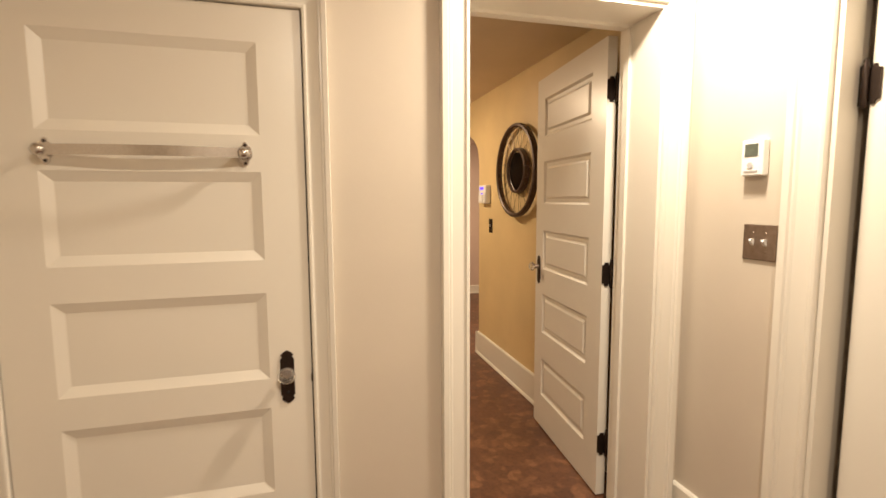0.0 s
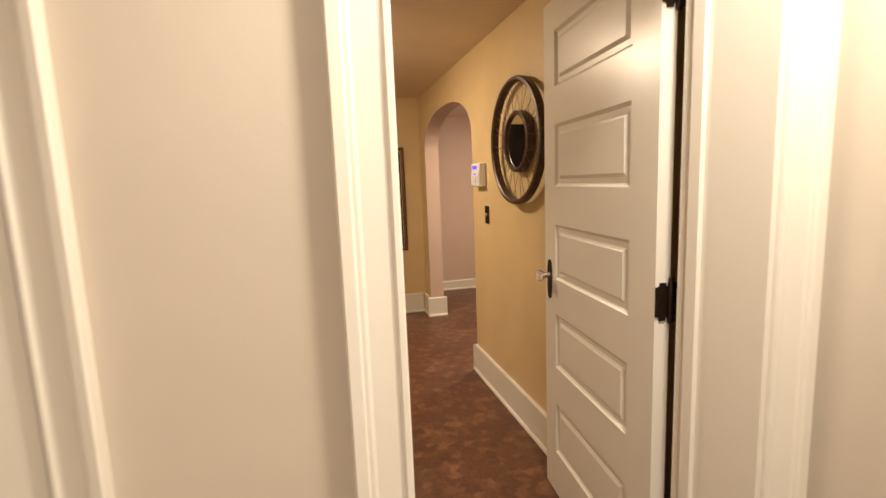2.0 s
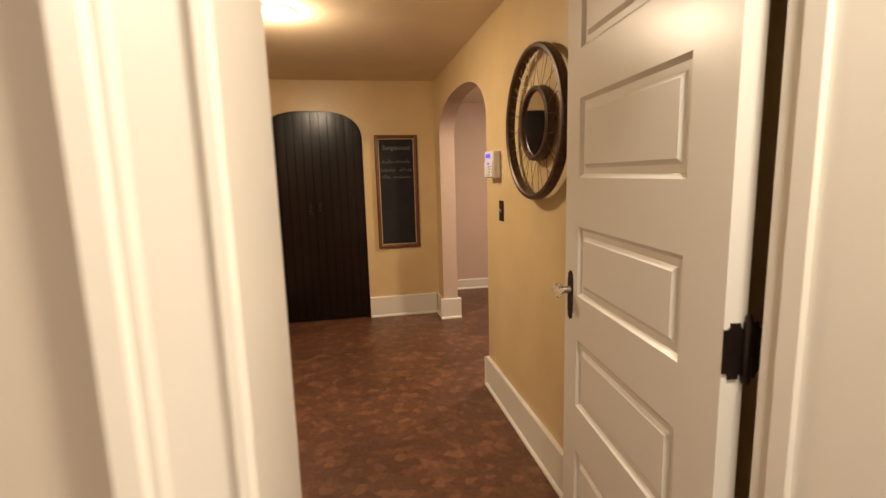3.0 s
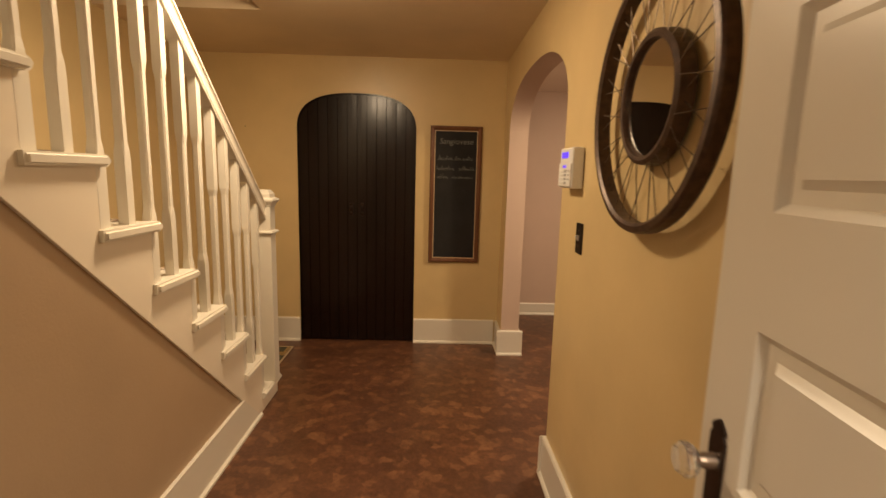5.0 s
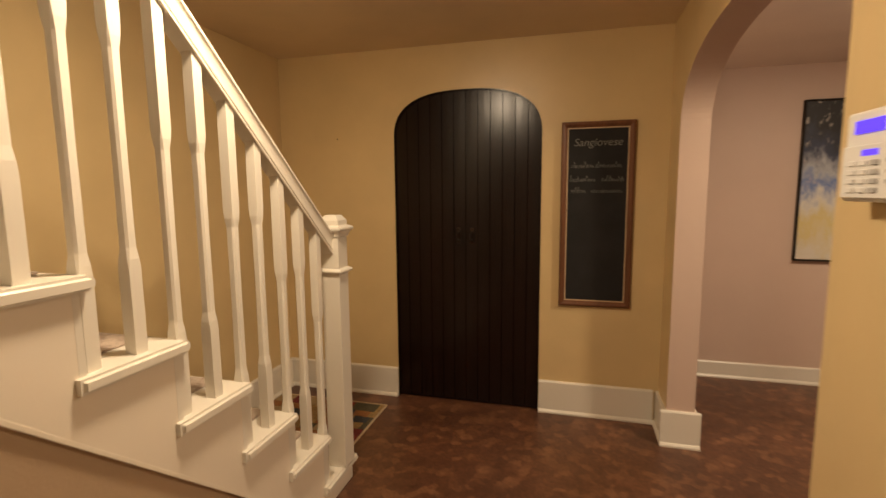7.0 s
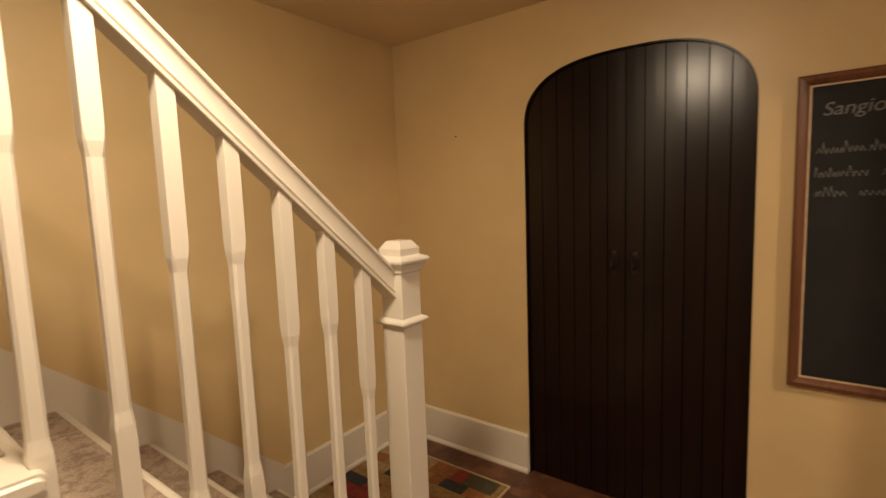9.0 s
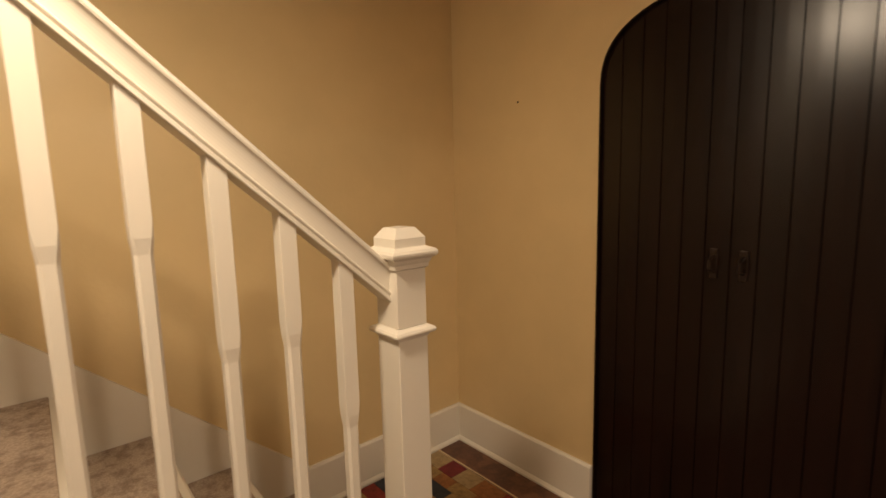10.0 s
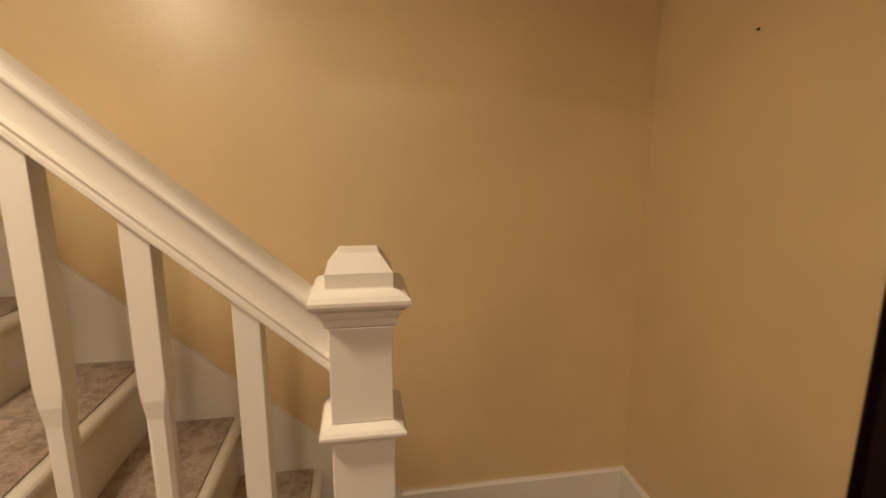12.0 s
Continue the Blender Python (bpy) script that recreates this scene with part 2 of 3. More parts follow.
def lathe(profile, steps=24, axis="z", center=(0, 0, 0), bm=None):
    """A profile of (radius, height) turned about an axis."""
    bm = bm or bmesh.new()
    rings = []
    for r, h in profile:
        ring = []
        for k in range(steps):
            a = 2 * math.pi * k / steps
            u, v = r * math.cos(a), r * math.sin(a)
            p = {"z": (u, v, h), "x": (h, u, v), "y": (u, h, v)}[axis]
            ring.append(bm.verts.new(Vector(p) + Vector(center)))
        rings.append(ring)
    for r, q in zip(rings, rings[1:]):
        for i in range(steps):
            bm.faces.new((r[i], r[(i + 1) % steps], q[(i + 1) % steps], q[i]))
    for ring in (rings[0], rings[-1]):
        if (ring[0].co - ring[steps // 2].co).length > 1e-5:
            bm.faces.new(ring)
    return bm


def smooth(ob):
    for p in ob.data.polygons:
        p.use_smooth = True
    return ob


def structure(name, bm, material, label, category):
    return tagged(part(name, bm, material), label, category, kind="structure")


# ---- the plan ----
LEFT, RIGHT, BACK = -0.83, 1.63, 5.82        # stair wall, arch wall, dark door's wall
BATH_X = 1.585                               # bath's side wall
BATH_Y0, BATH_Y1 = 1.532, 1.775                # wall between bath and hall
OPEN_X0, OPEN_X1, OPEN_Z = 0.679, 1.454, 2.100
ARCH_Y0, ARCH_Y1 = 4.03, 5.57
RUN, RISE, NOSE1, TREAD1 = 0.2477, 0.2205, 4.905, 0.115
SLOPE = RISE / RUN
STEPS = 11
WELL_Y = 4.80                                # end of the stairwell's opening
WELL_X = 0.10


def nose_y(n):
    return NOSE1 - RUN * (n - 1)


def tread_z(n):
    return TREAD1 + RISE * (n - 1)


structure("floor", box((-1.2, -1.8, -0.12), (5.2, 7.0, 0.0)), FLOOR, "mottled russet brown sealed floor", "floor")


def arch_points(y0, y1, top, rise, power=2.2, steps=48):
    c, h = (y0 + y1) / 2, (y1 - y0) / 2
    out = []
    for k in range(steps + 1):
        a = math.pi * k / steps
        ca, sa = math.cos(a), math.sin(a)
        out.append((c - h * math.copysign(abs(ca) ** (2 / power), ca), top - rise + rise * abs(sa) ** (2 / power)))
    return out


def arched_wall(name, axis, a, b, u0, u1, height, y0, y1, top, rise, material, label, power=2.4, reveal=None):
    """A wall with an arched opening through it."""
    bm = bmesh.new()
    arch = arch_points(y0, y1, top, rise, power)
    lo, hi = {}, {}

    def vert(store, w, p):
        key = (round(p[0], 5), round(p[1], 5))
        if key not in store:
            store[key] = bm.verts.new(put3(axis, w, *p))
        return store[key]

    cells = [[(u0, 0), (y0, 0), (y0, arch[0][1]), (y0, height), (u0, height)], [(y1, 0), (u1, 0), (u1, height), (y1, height), (y1, arch[-1][1])]]
    for p, q in zip(arch, arch[1:]):
        if q[0] - p[0] > 1e-4:
            cells.append([p, q, (q[0], height), (p[0], height)])
    for c in cells:
        bm.faces.new([vert(lo, a, p) for p in c])
        bm.faces.new([vert(hi, b, p) for p in reversed(c)]).material_index = 1 if reveal else 0
    jamb = [(y0, 0)] + arch + [(y1, 0)]
    for p, q in zip(jamb, jamb[1:]):
        if abs(p[0] - q[0]) + abs(p[1] - q[1]) > 1e-5:
            bm.faces.new((vert(lo, a, p), vert(lo, a, q), vert(hi, b, q), vert(hi, b, p))).material_index = 1 if reveal else 0
    for p, q in (((u0, 0), (u0, height)), ((u1, 0), (u1, height))):
        bm.faces.new((vert(lo, a, p), vert(lo, a, q), vert(hi, b, q), vert(hi, b, p)))
    wall = structure(name, bm, material, label, "wall")
    if reveal:
        wall.data.materials.append(reveal)
    return wall


WALLTOP = 2.30
arched_wall("wall_arch", "x", RIGHT, RIGHT + 0.14, BATH_Y1, BACK, WALLTOP, ARCH_Y0, ARCH_Y1, 2.04, 0.34, HALL, "yellow painted plaster wall with an arched opening", 2.4, FAR)
DOOR_X0, DOOR_X1 = -0.005, 0.93
arched_wall("wall_back", "y", BACK, BACK + 0.2, LEFT - 0.15, RIGHT + 0.14, WALLTOP, DOOR_X0, DOOR_X1, 2.007, 0.287, HALL, "yellow painted wall around an arched door", 2.6)
structure("wall_stair", box((LEFT - 0.15, BATH_Y1, 0), (LEFT, BACK, 4.6)), HALL, "yellow painted plaster wall along the stairs", "wall")
structure("wall_pier", box((RIGHT + 0.003, BACK + 0.2, 0), (RIGHT + 0.14, 6.70, WALLTOP)), FAR, "taupe wall return beyond the arch", "wall")
structure("wall_far_north", box((RIGHT, 6.70, 0), (5.0, 6.87, WALLTOP)), FAR, "rose taupe painted wall in the next room", "wall")
structure("wall_far_east", box((4.8, 2.4, 0), (4.95, 6.70, WALLTOP)), FAR, "rose taupe painted side wall", "wall")
structure("wall_far_south", box((RIGHT + 0.14, 2.4, 0), (4.8, 2.55, WALLTOP)), FAR, "rose taupe painted near wall", "wall")
# unseen sheet, its black standing for the shade behind the arched door
structure("arched_door_backing", box((DOOR_X0 - 0.3, BACK + 0.2, 0), (DOOR_X1 + 0.3, BACK + 0.3, WALLTOP)), BLACK, "black backing that keeps the arched door gaps dark", "wall")

# wall between bath and hall, with the two door openings
LD_X0, LD_X1, LD_Z = -0.647, 0.171, 1.957
bm = bmesh.new()
for lo, hi in (((-1.2, 0), (LD_X0, 2.45)), ((LD_X0, LD_Z), (LD_X1, 2.45)), ((LD_X1, 0), (OPEN_X0, 2.45)), ((OPEN_X0, OPEN_Z), (OPEN_X1, 2.45)), ((OPEN_X1, 0), (RIGHT + 0.14, 2.45))):
    add_box(bm, (lo[0], BATH_Y0, lo[1]), (hi[0], BATH_Y1, hi[1]))
structure("wall_bath_north", bm, BATH, "beige painted wall with two door openings", "wall")
# unseen black sheet in place of shade behind the closed panel door
structure("panel_door_backing", box((LD_X0, BATH_Y1 + 0.004, 0), (LD_X1, BATH_Y1 + 0.05, 2.2)), BLACK, "black backing that keeps the panel door gaps dark", "wall")
RD_Y0, RD_Y1, RD_Z = 0.155, 1.014, 2.03
bm = bmesh.new()
for lo, hi in (((-1.6, 0), (RD_Y0, 2.45)), ((RD_Y0, RD_Z), (RD_Y1, 2.45)), ((RD_Y1, 0), (BATH_Y0, 2.45))):
    add_box(bm, (BATH_X, lo[0], lo[1]), (RIGHT + 0.14, hi[0], hi[1]))
structure("wall_bath_east", bm, BATH, "beige painted wall with a cream door", "wall")
# black sheet gives the hinge gap its shade by colour
structure("side_gap_shade", box((RIGHT + 0.144, RD_Y0 - 0.1, 0), (RIGHT + 0.2, RD_Y1 + 0.1, 2.3)), BLACK, "black sheet painting the shade behind the side door hinge gap", "wall")
structure("wall_bath_west", box((-1.2, -1.6, 0), (-1.05, BATH_Y0, 2.45)), BATH, "beige painted side wall", "wall")
structure("wall_bath_south", box((-1.2, -1.75, 0), (RIGHT + 0.14, -1.6, 2.45)), BATH, "beige painted wall behind", "wall")
structure("ceiling_bath", box((-1.2, -1.75, BATH_CEIL), (RIGHT + 0.14, BATH_Y0, BATH_CEIL + 0.1)), CEILING, "cream ceiling", "ceiling")

# hall ceiling around the stairwell
bm = add_box(bmesh.new(), (WELL_X, BATH_Y1, CEIL), (RIGHT, BACK, CEIL + 0.24))
add_box(bm, (LEFT, WELL_Y, CEIL), (WELL_X, BACK, CEIL + 0.24))
structure("ceiling_hall", bm, CEILING, "warm tan painted ceiling with a stairwell opening", "ceiling")
structure("ceiling_far", box((RIGHT + 0.14, 2.55, FAR_CEIL), (4.8, 6.70, FAR_CEIL + 0.1)), FARCEIL, "pale ceiling of the next room", "ceiling")
structure("wall_well_side", box((WELL_X, BATH_Y1, CEIL + 0.24), (WELL_X + 0.1, WELL_Y, 4.6)), FAR, "taupe upper stairwell wall", "wall")
structure("wall_well_end", box((LEFT, WELL_Y, CEIL + 0.24), (WELL_X + 0.1, WELL_Y + 0.1, 4.6)), FAR, "taupe stairwell end wall", "wall")
structure("wall_well_top", box((LEFT, BATH_Y1 - 0.15, 2.46), (WELL_X + 0.1, BATH_Y1 - 0.02, 4.6)), HALL, "yellow wall at the stair head", "wall")
structure("ceiling_well", box((LEFT - 0.15, BATH_Y1 - 0.15, 4.6), (WELL_X + 0.1, WELL_Y + 0.1, 4.7)), CEILING, "stairwell ceiling", "ceiling")

# understair wall below the stringer
ST_Y, ST_Z = 4.338, 0.198                     # a point on the stringer's lower edge


def string_low(y):
    return ST_Z + SLOPE * (ST_Y - y)


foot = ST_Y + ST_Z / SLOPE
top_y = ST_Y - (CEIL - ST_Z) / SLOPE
structure("wall_understair", prism([(BATH_Y1, 0), (foot, 0), (top_y, CEIL), (BATH_Y1, CEIL)], "x", 0.02, 0.088), UNDER, "tan wall under the stairs", "wall")


# ---- baseboards, casings ----
def baseboard(points, side, height=0.20, thick=0.018, name="baseboard"):
    """Flat board with an eased top and a small shoe, along straight runs; side is the way it stands out."""
    (x0, y0), (x1, y1) = points
    sx, sy = side
    prof = [(0.0005, 0), (thick + 0.012, 0), (thick + 0.012, 0.010), (thick + 0.004, 0.020), (thick, 0.022), (thick, height - 0.008), (thick - 0.006, height), (0.0005, height)]
    path = [((x, y, 0), (sx, sy, 0), (0, 0, 1)) for x, y in ((x0, y0), (x1, y1))]
    return structure(name, swept(prof, path), TRIM, "cream painted tall baseboard with a shoe moulding", "baseboard")


baseboard(((RIGHT, 2.0), (RIGHT, ARCH_Y0 - 0.0)), (-1, 0))
baseboard(((RIGHT - 0.03, ARCH_Y0), (RIGHT + 0.17, ARCH_Y0)), (0, 1), thick=0.012)
baseboard(((RIGHT - 0.0305, ARCH_Y1), (RIGHT + 0.17, ARCH_Y1)), (0, -1))
baseboard(((RIGHT, ARCH_Y1), (RIGHT, BACK)), (-1, 0))
baseboard(((DOOR_X1 + 0.003, BACK), (RIGHT - 0.03, BACK)), (0, -1), height=0.205)
baseboard(((LEFT + 0.0185, BACK), (DOOR_X0 - 0.003, BACK)), (0, -1))
baseboard(((LEFT, 4.93), (LEFT, BACK)), (1, 0))
baseboard(((RIGHT + 0.14, 6.70), (4.8, 6.70)), (0, -1), height=0.12)
baseboard(((RIGHT + 0.14, ARCH_Y1), (RIGHT + 0.14, 6.67)), (1, 0))
baseboard(((BATH_X, 1.132), (BATH_X, BATH_Y0 - 0.004)), (-1, 0), height=0.25)
baseboard(((0.25, BATH_Y0), (0.595, BATH_Y0)), (0, -1))
# the one under the stairs is cut along the stringer
h = 0.2
structure("baseboard_stair", prism([(BATH_Y1, 0), (foot, 0), (foot - h / SLOPE, h), (BATH_Y1, h)], "x", 0.0885, 0.106), TRIM, "cream baseboard cut along the stair stringer", "baseboard")
structure("shoe_moulding", prism([(0.1065, 0), (0.119, 0), (0.119, 0.012), (0.1065, 0.022)], "y", BATH_Y1, foot), TRIM, "cream shoe moulding at the floor", "trim")

CASING = [(0.0, 0.0), (0.0, 0.012), (0.004, 0.018), (0.012, 0.019), (0.016, 0.014), (0.022, 0.013), (0.060, 0.018), (0.066, 0.022), (0.072, 0.022), (0.076, 0.028), (0.094, 0.030), (0.097, 0.024), (0.097, 0.0)]


def casing(name, u0, u1, top, width, place, label):
    """A moulded casing up one side, over the head and down the other, mitred; place(u, z, out) gives the world point."""
    k = width / 0.097
    bm = bmesh.new()
    rings = []
    for u, z, du, dz in ((u0, 0, -1, 0), (u0, top, -1, 1), (u1, top, 1, 1), (u1, 0, 1, 0)):
        rings.append([bm.verts.new(place(u + du * s * k, z + dz * s * k, o)) for s, o in CASING])
    for r, q in zip(rings, rings[1:]):
        for i in range(len(CASING)):
            j = (i + 1) % len(CASING)
            bm.faces.new((r[i], r[j], q[j], q[i]))
    bm.faces.new(rings[0])
    bm.faces.new(rings[-1])
    return structure(name, bm, TRIM, label, "trim")


casing("door_casing_hall", OPEN_X0 + 0.016, OPEN_X1, OPEN_Z, 0.100, lambda u, z, o: (u, BATH_Y0 - o, z), "cream moulded casing around the doorway")
casing("door_casing_closet", LD_X0, LD_X1, LD_Z, 0.072, lambda u, z, o: (u, BATH_Y0 - o, z), "cream moulded casing around the closet door")
casing("door_casing_side", RD_Y0, RD_Y1, RD_Z, 0.116, lambda u, z, o: (BATH_X - o, u, z), "cream moulded casing around the side door")
casing("door_casing_hall_side", OPEN_X0, OPEN_X1, OPEN_Z, 0.097, lambda u, z, o: (u, BATH_Y1 + o, z), "cream moulded casing on the hall side")

# jamb linings
bm = bmesh.new()
add_box(bm, (OPEN_X0 + 0.0005, BATH_Y0 - 0.004, 0), (OPEN_X0 + 0.014, BATH_Y1 + 0.004, OPEN_Z - 0.0005))
add_box(bm, (OPEN_X1 - 0.014, BATH_Y0 - 0.004, 0), (OPEN_X1 - 0.0005, BATH_Y1 + 0.004, OPEN_Z - 0.0005))
add_box(bm, (OPEN_X0 + 0.014, BATH_Y0 - 0.004, OPEN_Z - 0.014), (OPEN_X1 - 0.014, BATH_Y1 + 0.004, OPEN_Z - 0.0005))
add_box(bm, (OPEN_X1 - 0.026, BATH_Y1 - 0.070, 0), (OPEN_X1 - 0.014, BATH_Y1 - 0.036, OPEN_Z - 0.014))
add_box(bm, (OPEN_X0 + 0.014, BATH_Y1 - 0.070, OPEN_Z - 0.026), (OPEN_X1 - 0.026, BATH_Y1 - 0.036, OPEN_Z - 0.014))
structure("door_jamb_hall", bm, TRIM, "cream painted deep door jamb with a stop", "trim")


bm = bmesh.new()
add_box(bm, (BATH_X - 0.004, RD_Y1 - 0.016, 0), (BATH_X + 0.070, RD_Y1 - 0.0005, RD_Z - 0.0005))
add_box(bm, (BATH_X - 0.004, RD_Y0 + 0.0005, 0), (BATH_X + 0.070, RD_Y0 + 0.016, RD_Z - 0.0005))
add_box(bm, (BATH_X - 0.004, RD_Y0 + 0.016, RD_Z - 0.016), (BATH_X + 0.070, RD_Y1 - 0.016, RD_Z - 0.0005))
structure("door_jamb_side", bm, TRIM, "cream painted jamb of the side door", "trim")


# ---- panel doors ----
def panel_leaf(width, height, panels, raised, stile=0.125, thick=0.036, depth=0.011, hinge_stile=None):
    """A door leaf in x 0..width, z 0..height; the front face is y = 0, facing -y, the back is y = thick."""
    bm = bmesh.new()

    def quad(*p):
        bm.faces.new([bm.verts.new(q) for q in p])

    x0, x1 = stile, width - (hinge_stile or stile)
    for side, s in ((0.0, 1), (thick, -1)):
        quad((0, side, 0), (x0, side, 0), (x0, side, height), (0, side, height))
        quad((x1, side, 0), (width, side, 0), (width, side, height), (x1, side, height))
        edges = [0.0] + [z for p in panels for z in p] + [height]
        for lo, hi in zip(edges[::2], edges[1::2]):
            quad((x0, side, lo), (x1, side, lo), (x1, side, hi), (x0, side, hi))
        for lo, hi in panels:
            steps = [(0.0, 0.0), (0.030, depth)] if not raised else [(0.0, 0.0), (0.012, depth), (0.030, depth), (0.042, depth * 0.25)]
            rings = []
            for inset, deep in steps:
                y = side + s * deep
                rings.append([bm.verts.new(q) for q in ((x0 + inset, y, lo + inset), (x1 - inset, y, lo + inset), (x1 - inset, y, hi - inset), (x0 + inset, y, hi - inset))])
            for r, q in zip(rings, rings[1:]):
                for i in range(4):
                    bm.faces.new((r[i], r[(i + 1) % 4], q[(i + 1) % 4], q[i]))
            bm.faces.new(rings[-1])
    quad((0, 0, 0), (0, thick, 0), (0, thick, height), (0, 0, height))
    quad((width, 0, 0), (width, thick, 0), (width, thick, height), (width, 0, height))
    quad((0, 0, 0), (width, 0, 0), (width, thick, 0), (0, thick, 0))
    quad((0, 0, height), (width, 0, height), (width, thick, height), (0, thick, height))
    bmesh.ops.remove_doubles(bm, verts=bm.verts[:], dist=1e-5)
    return bm


def back_plate(h=0.17, w=0.042):
    """A long iron plate with notched ends, in the x-z plane, facing -y."""
    pts = []
    for k in range(25):
        v = -1 + 2 * k / 24
        u = 1.0 if abs(v) < 0.72 else (0.72 if abs(v) < 0.80 else max(0.0, math.cos((abs(v) - 0.80) / 0.20 * math.pi / 2)) * 0.95)
        pts.append((w / 2 * max(u, 0.05), v * h / 2))
    full = pts + [(-u, v) for u, v in reversed(pts)]
    return prism(full, "y", -0.004, 0.0)


def knob_set(parent, x, z, glass=True):
    """Plate, stem and faceted glass knob on the front (-y) of a leaf."""
    p = part("back_plate", back_plate(), BRONZE, parent, "dark bronze long back plate")
    p.matrix_basis = pose(x, 0, z)
    s = part("knob_stem", lathe([(0.013, -0.004), (0.012, -0.02), (0.009, -0.03)], 16, "y"), PLATE, p, "bronze knob stem")
    k = part("knob", lathe([(0.010, -0.028), (0.019, -0.032), (0.026, -0.041), (0.026, -0.050), (0.019, -0.060), (0.010, -0.063)], 12, "y"), GLASS, p, "faceted clear glass knob")
    p2 = part("keyhole", lathe([(0.005, -0.0045), (0.004, -0.0055)], 12, "y", (0, 0, -0.05)), BLACK, p)
    for o in (s, k):
        o.matrix_basis = pose(0, 0, 0.018)
    return p


def hinge(parent, place):
    """Butt hinge: two leaves with rounded corners and a tipped barrel, at the joint line."""
    plate = box((-0.036, -0.003, -0.045), (0.0, 0.0, 0.045))
    bmesh.ops.bevel(plate, geom=[e for e in plate.edges if abs(e.verts[0].co.y - e.verts[1].co.y) > 0.001], offset=0.010, segments=3, affect="EDGES")
    a = part("hinge", plate, BRONZE, parent, "dark bronze butt hinge")
    a.matrix_basis = place @ Matrix.Scale(1.18, 4)
    plate = box((0.0, -0.0025, -0.045), (0.030, 0.0005, 0.045))
    bmesh.ops.bevel(plate, geom=[e for e in plate.edges if abs(e.verts[0].co.y - e.verts[1].co.y) > 0.001], offset=0.010, segments=3, affect="EDGES")
    part("hinge_leaf", plate, BRONZE, a)
    smooth(part("barrel", lathe([(0.002, -0.054), (0.006, -0.050), (0.0075, -0.045), (0.0075, 0.045), (0.005, 0.049), (0.006, 0.054), (0.002, 0.060)], 14, "z", (0, -0.006, 0)), BRONZE, a))
    return a


# closed closet door in the bath
closet = thing("closet_door", "cream five-panel door, closed, with glass knob and towel bar", "door", at=pose(LD_X0 + 0.004, BATH_Y0 - 0.008, 0.012))
PAN_A = [(0.17, 0.366), (0.463, 0.740), (0.834, 1.105), (1.206, 1.470), (1.577, 1.842)]
part("leaf", panel_leaf(LD_X1 - LD_X0 - 0.008, LD_Z - 0.016, PAN_A, False), TRIM, closet)
knob_set(closet, 0.094 - LD_X0 - 0.004, 0.836)
part("latch", box((LD_X1 - LD_X0 - 0.010, -0.004, 0.815), (LD_X1 - LD_X0 - 0.004, 0.004, 0.84)), BRONZE, closet)

# towel bar on it
bar = thing("towel_bar", "brushed nickel bowed flat towel bar on a door", "towel bar", at=pose(-0.247, BATH_Y0 - 0.008, 1.533))
BAR = 0.248
path = []
for k in range(17):
    u = -1 + 2 * k / 16
    path.append(((u * BAR, -0.040 - 0.030 * (1 - u * u), 0.0), (0, 1, 0), (0, 0, 1)))
part("rail", swept([(-0.0025, -0.014), (0.0025, -0.014), (0.0025, 0.014), (-0.0025, 0.014)], path), CHROME, bar)
for s in (-1, 1):
    pl = []
    for k in range(24):
        a = 2 * math.pi * k / 24
        pl.append((0.015 * math.cos(a) * (1.25 if abs(math.sin(a)) < 0.5 else 0.8), 0.036 * math.sin(a)))
    br = part("bracket", prism(pl, "y", -0.006, 0.0), CHROME, bar)
    br.matrix_basis = pose(s * BAR, 0, 0)
    smooth(part("post", lathe([(0.011, -0.004), (0.010, -0.03), (0.014, -0.036), (0.016, -0.046), (0.010, -0.054)], 20, "y"), CHROME, br))
    for v in (-1, 1):
        part("screw", lathe([(0.005, -0.006), (0.004, -0.008)], 12, "y", (0, 0, v * 0.026)), BRONZE, br)

# open door into the hall: hinge corner and swing
LEAF_A = (1.432, 1.852)
LEAF_B = (1.512, 2.665)
turn = math.degrees(math.atan2(LEAF_A[1] - LEAF_B[1], LEAF_A[0] - LEAF_B[0]))
opened = thing("hall_door", "cream five-panel door standing open against the wall", "door", at=pose(LEAF_B[0], LEAF_B[1], 0.010, 0, 0, turn))
LEN = math.hypot(LEAF_A[0] - LEAF_B[0], LEAF_A[1] - LEAF_B[1])
PAN_B = [(0.20, 0.425), (0.59, 0.825), (0.975, 1.205), (1.36, 1.605), (1.75, 1.965)]
part("leaf", panel_leaf(LEN, 2.082, PAN_B, True, 0.112, 0.044, hinge_stile=0.134), TRIM, opened)
knob_set(opened, 0.055, 0.965)
for z in (0.25, 1.05, 1.86):
    hinge(opened, pose(LEN + 0.001, 0.042, z, 0, 0, 90))

# door in the bath's side wall
side = thing("side_door", "cream panel door, nearly closed, on dark bronze hinges", "door", at=pose(BATH_X + 0.070, RD_Y1 - 0.044, 0.012, 0, 0, -90))
part("leaf", panel_leaf(RD_Y1 - RD_Y0 - 0.064, RD_Z - 0.032, PAN_A, False), TRIM, side)
for z in (0.25, 1.690):
    hinge(side, pose(-0.010, -0.002, z, 0, 0, 180) @ pose(0, 0, 0, 0, 0, 180))


# ---- dark arched door ----
def arch_height(x):
    c, h = (DOOR_X0 + DOOR_X1) / 2, (DOOR_X1 - DOOR_X0) / 2
    u = min(1.0, abs(x - c) / h)
    return 1.72 + 0.287 * (1 - u ** 2.6) ** (1 / 2.6)


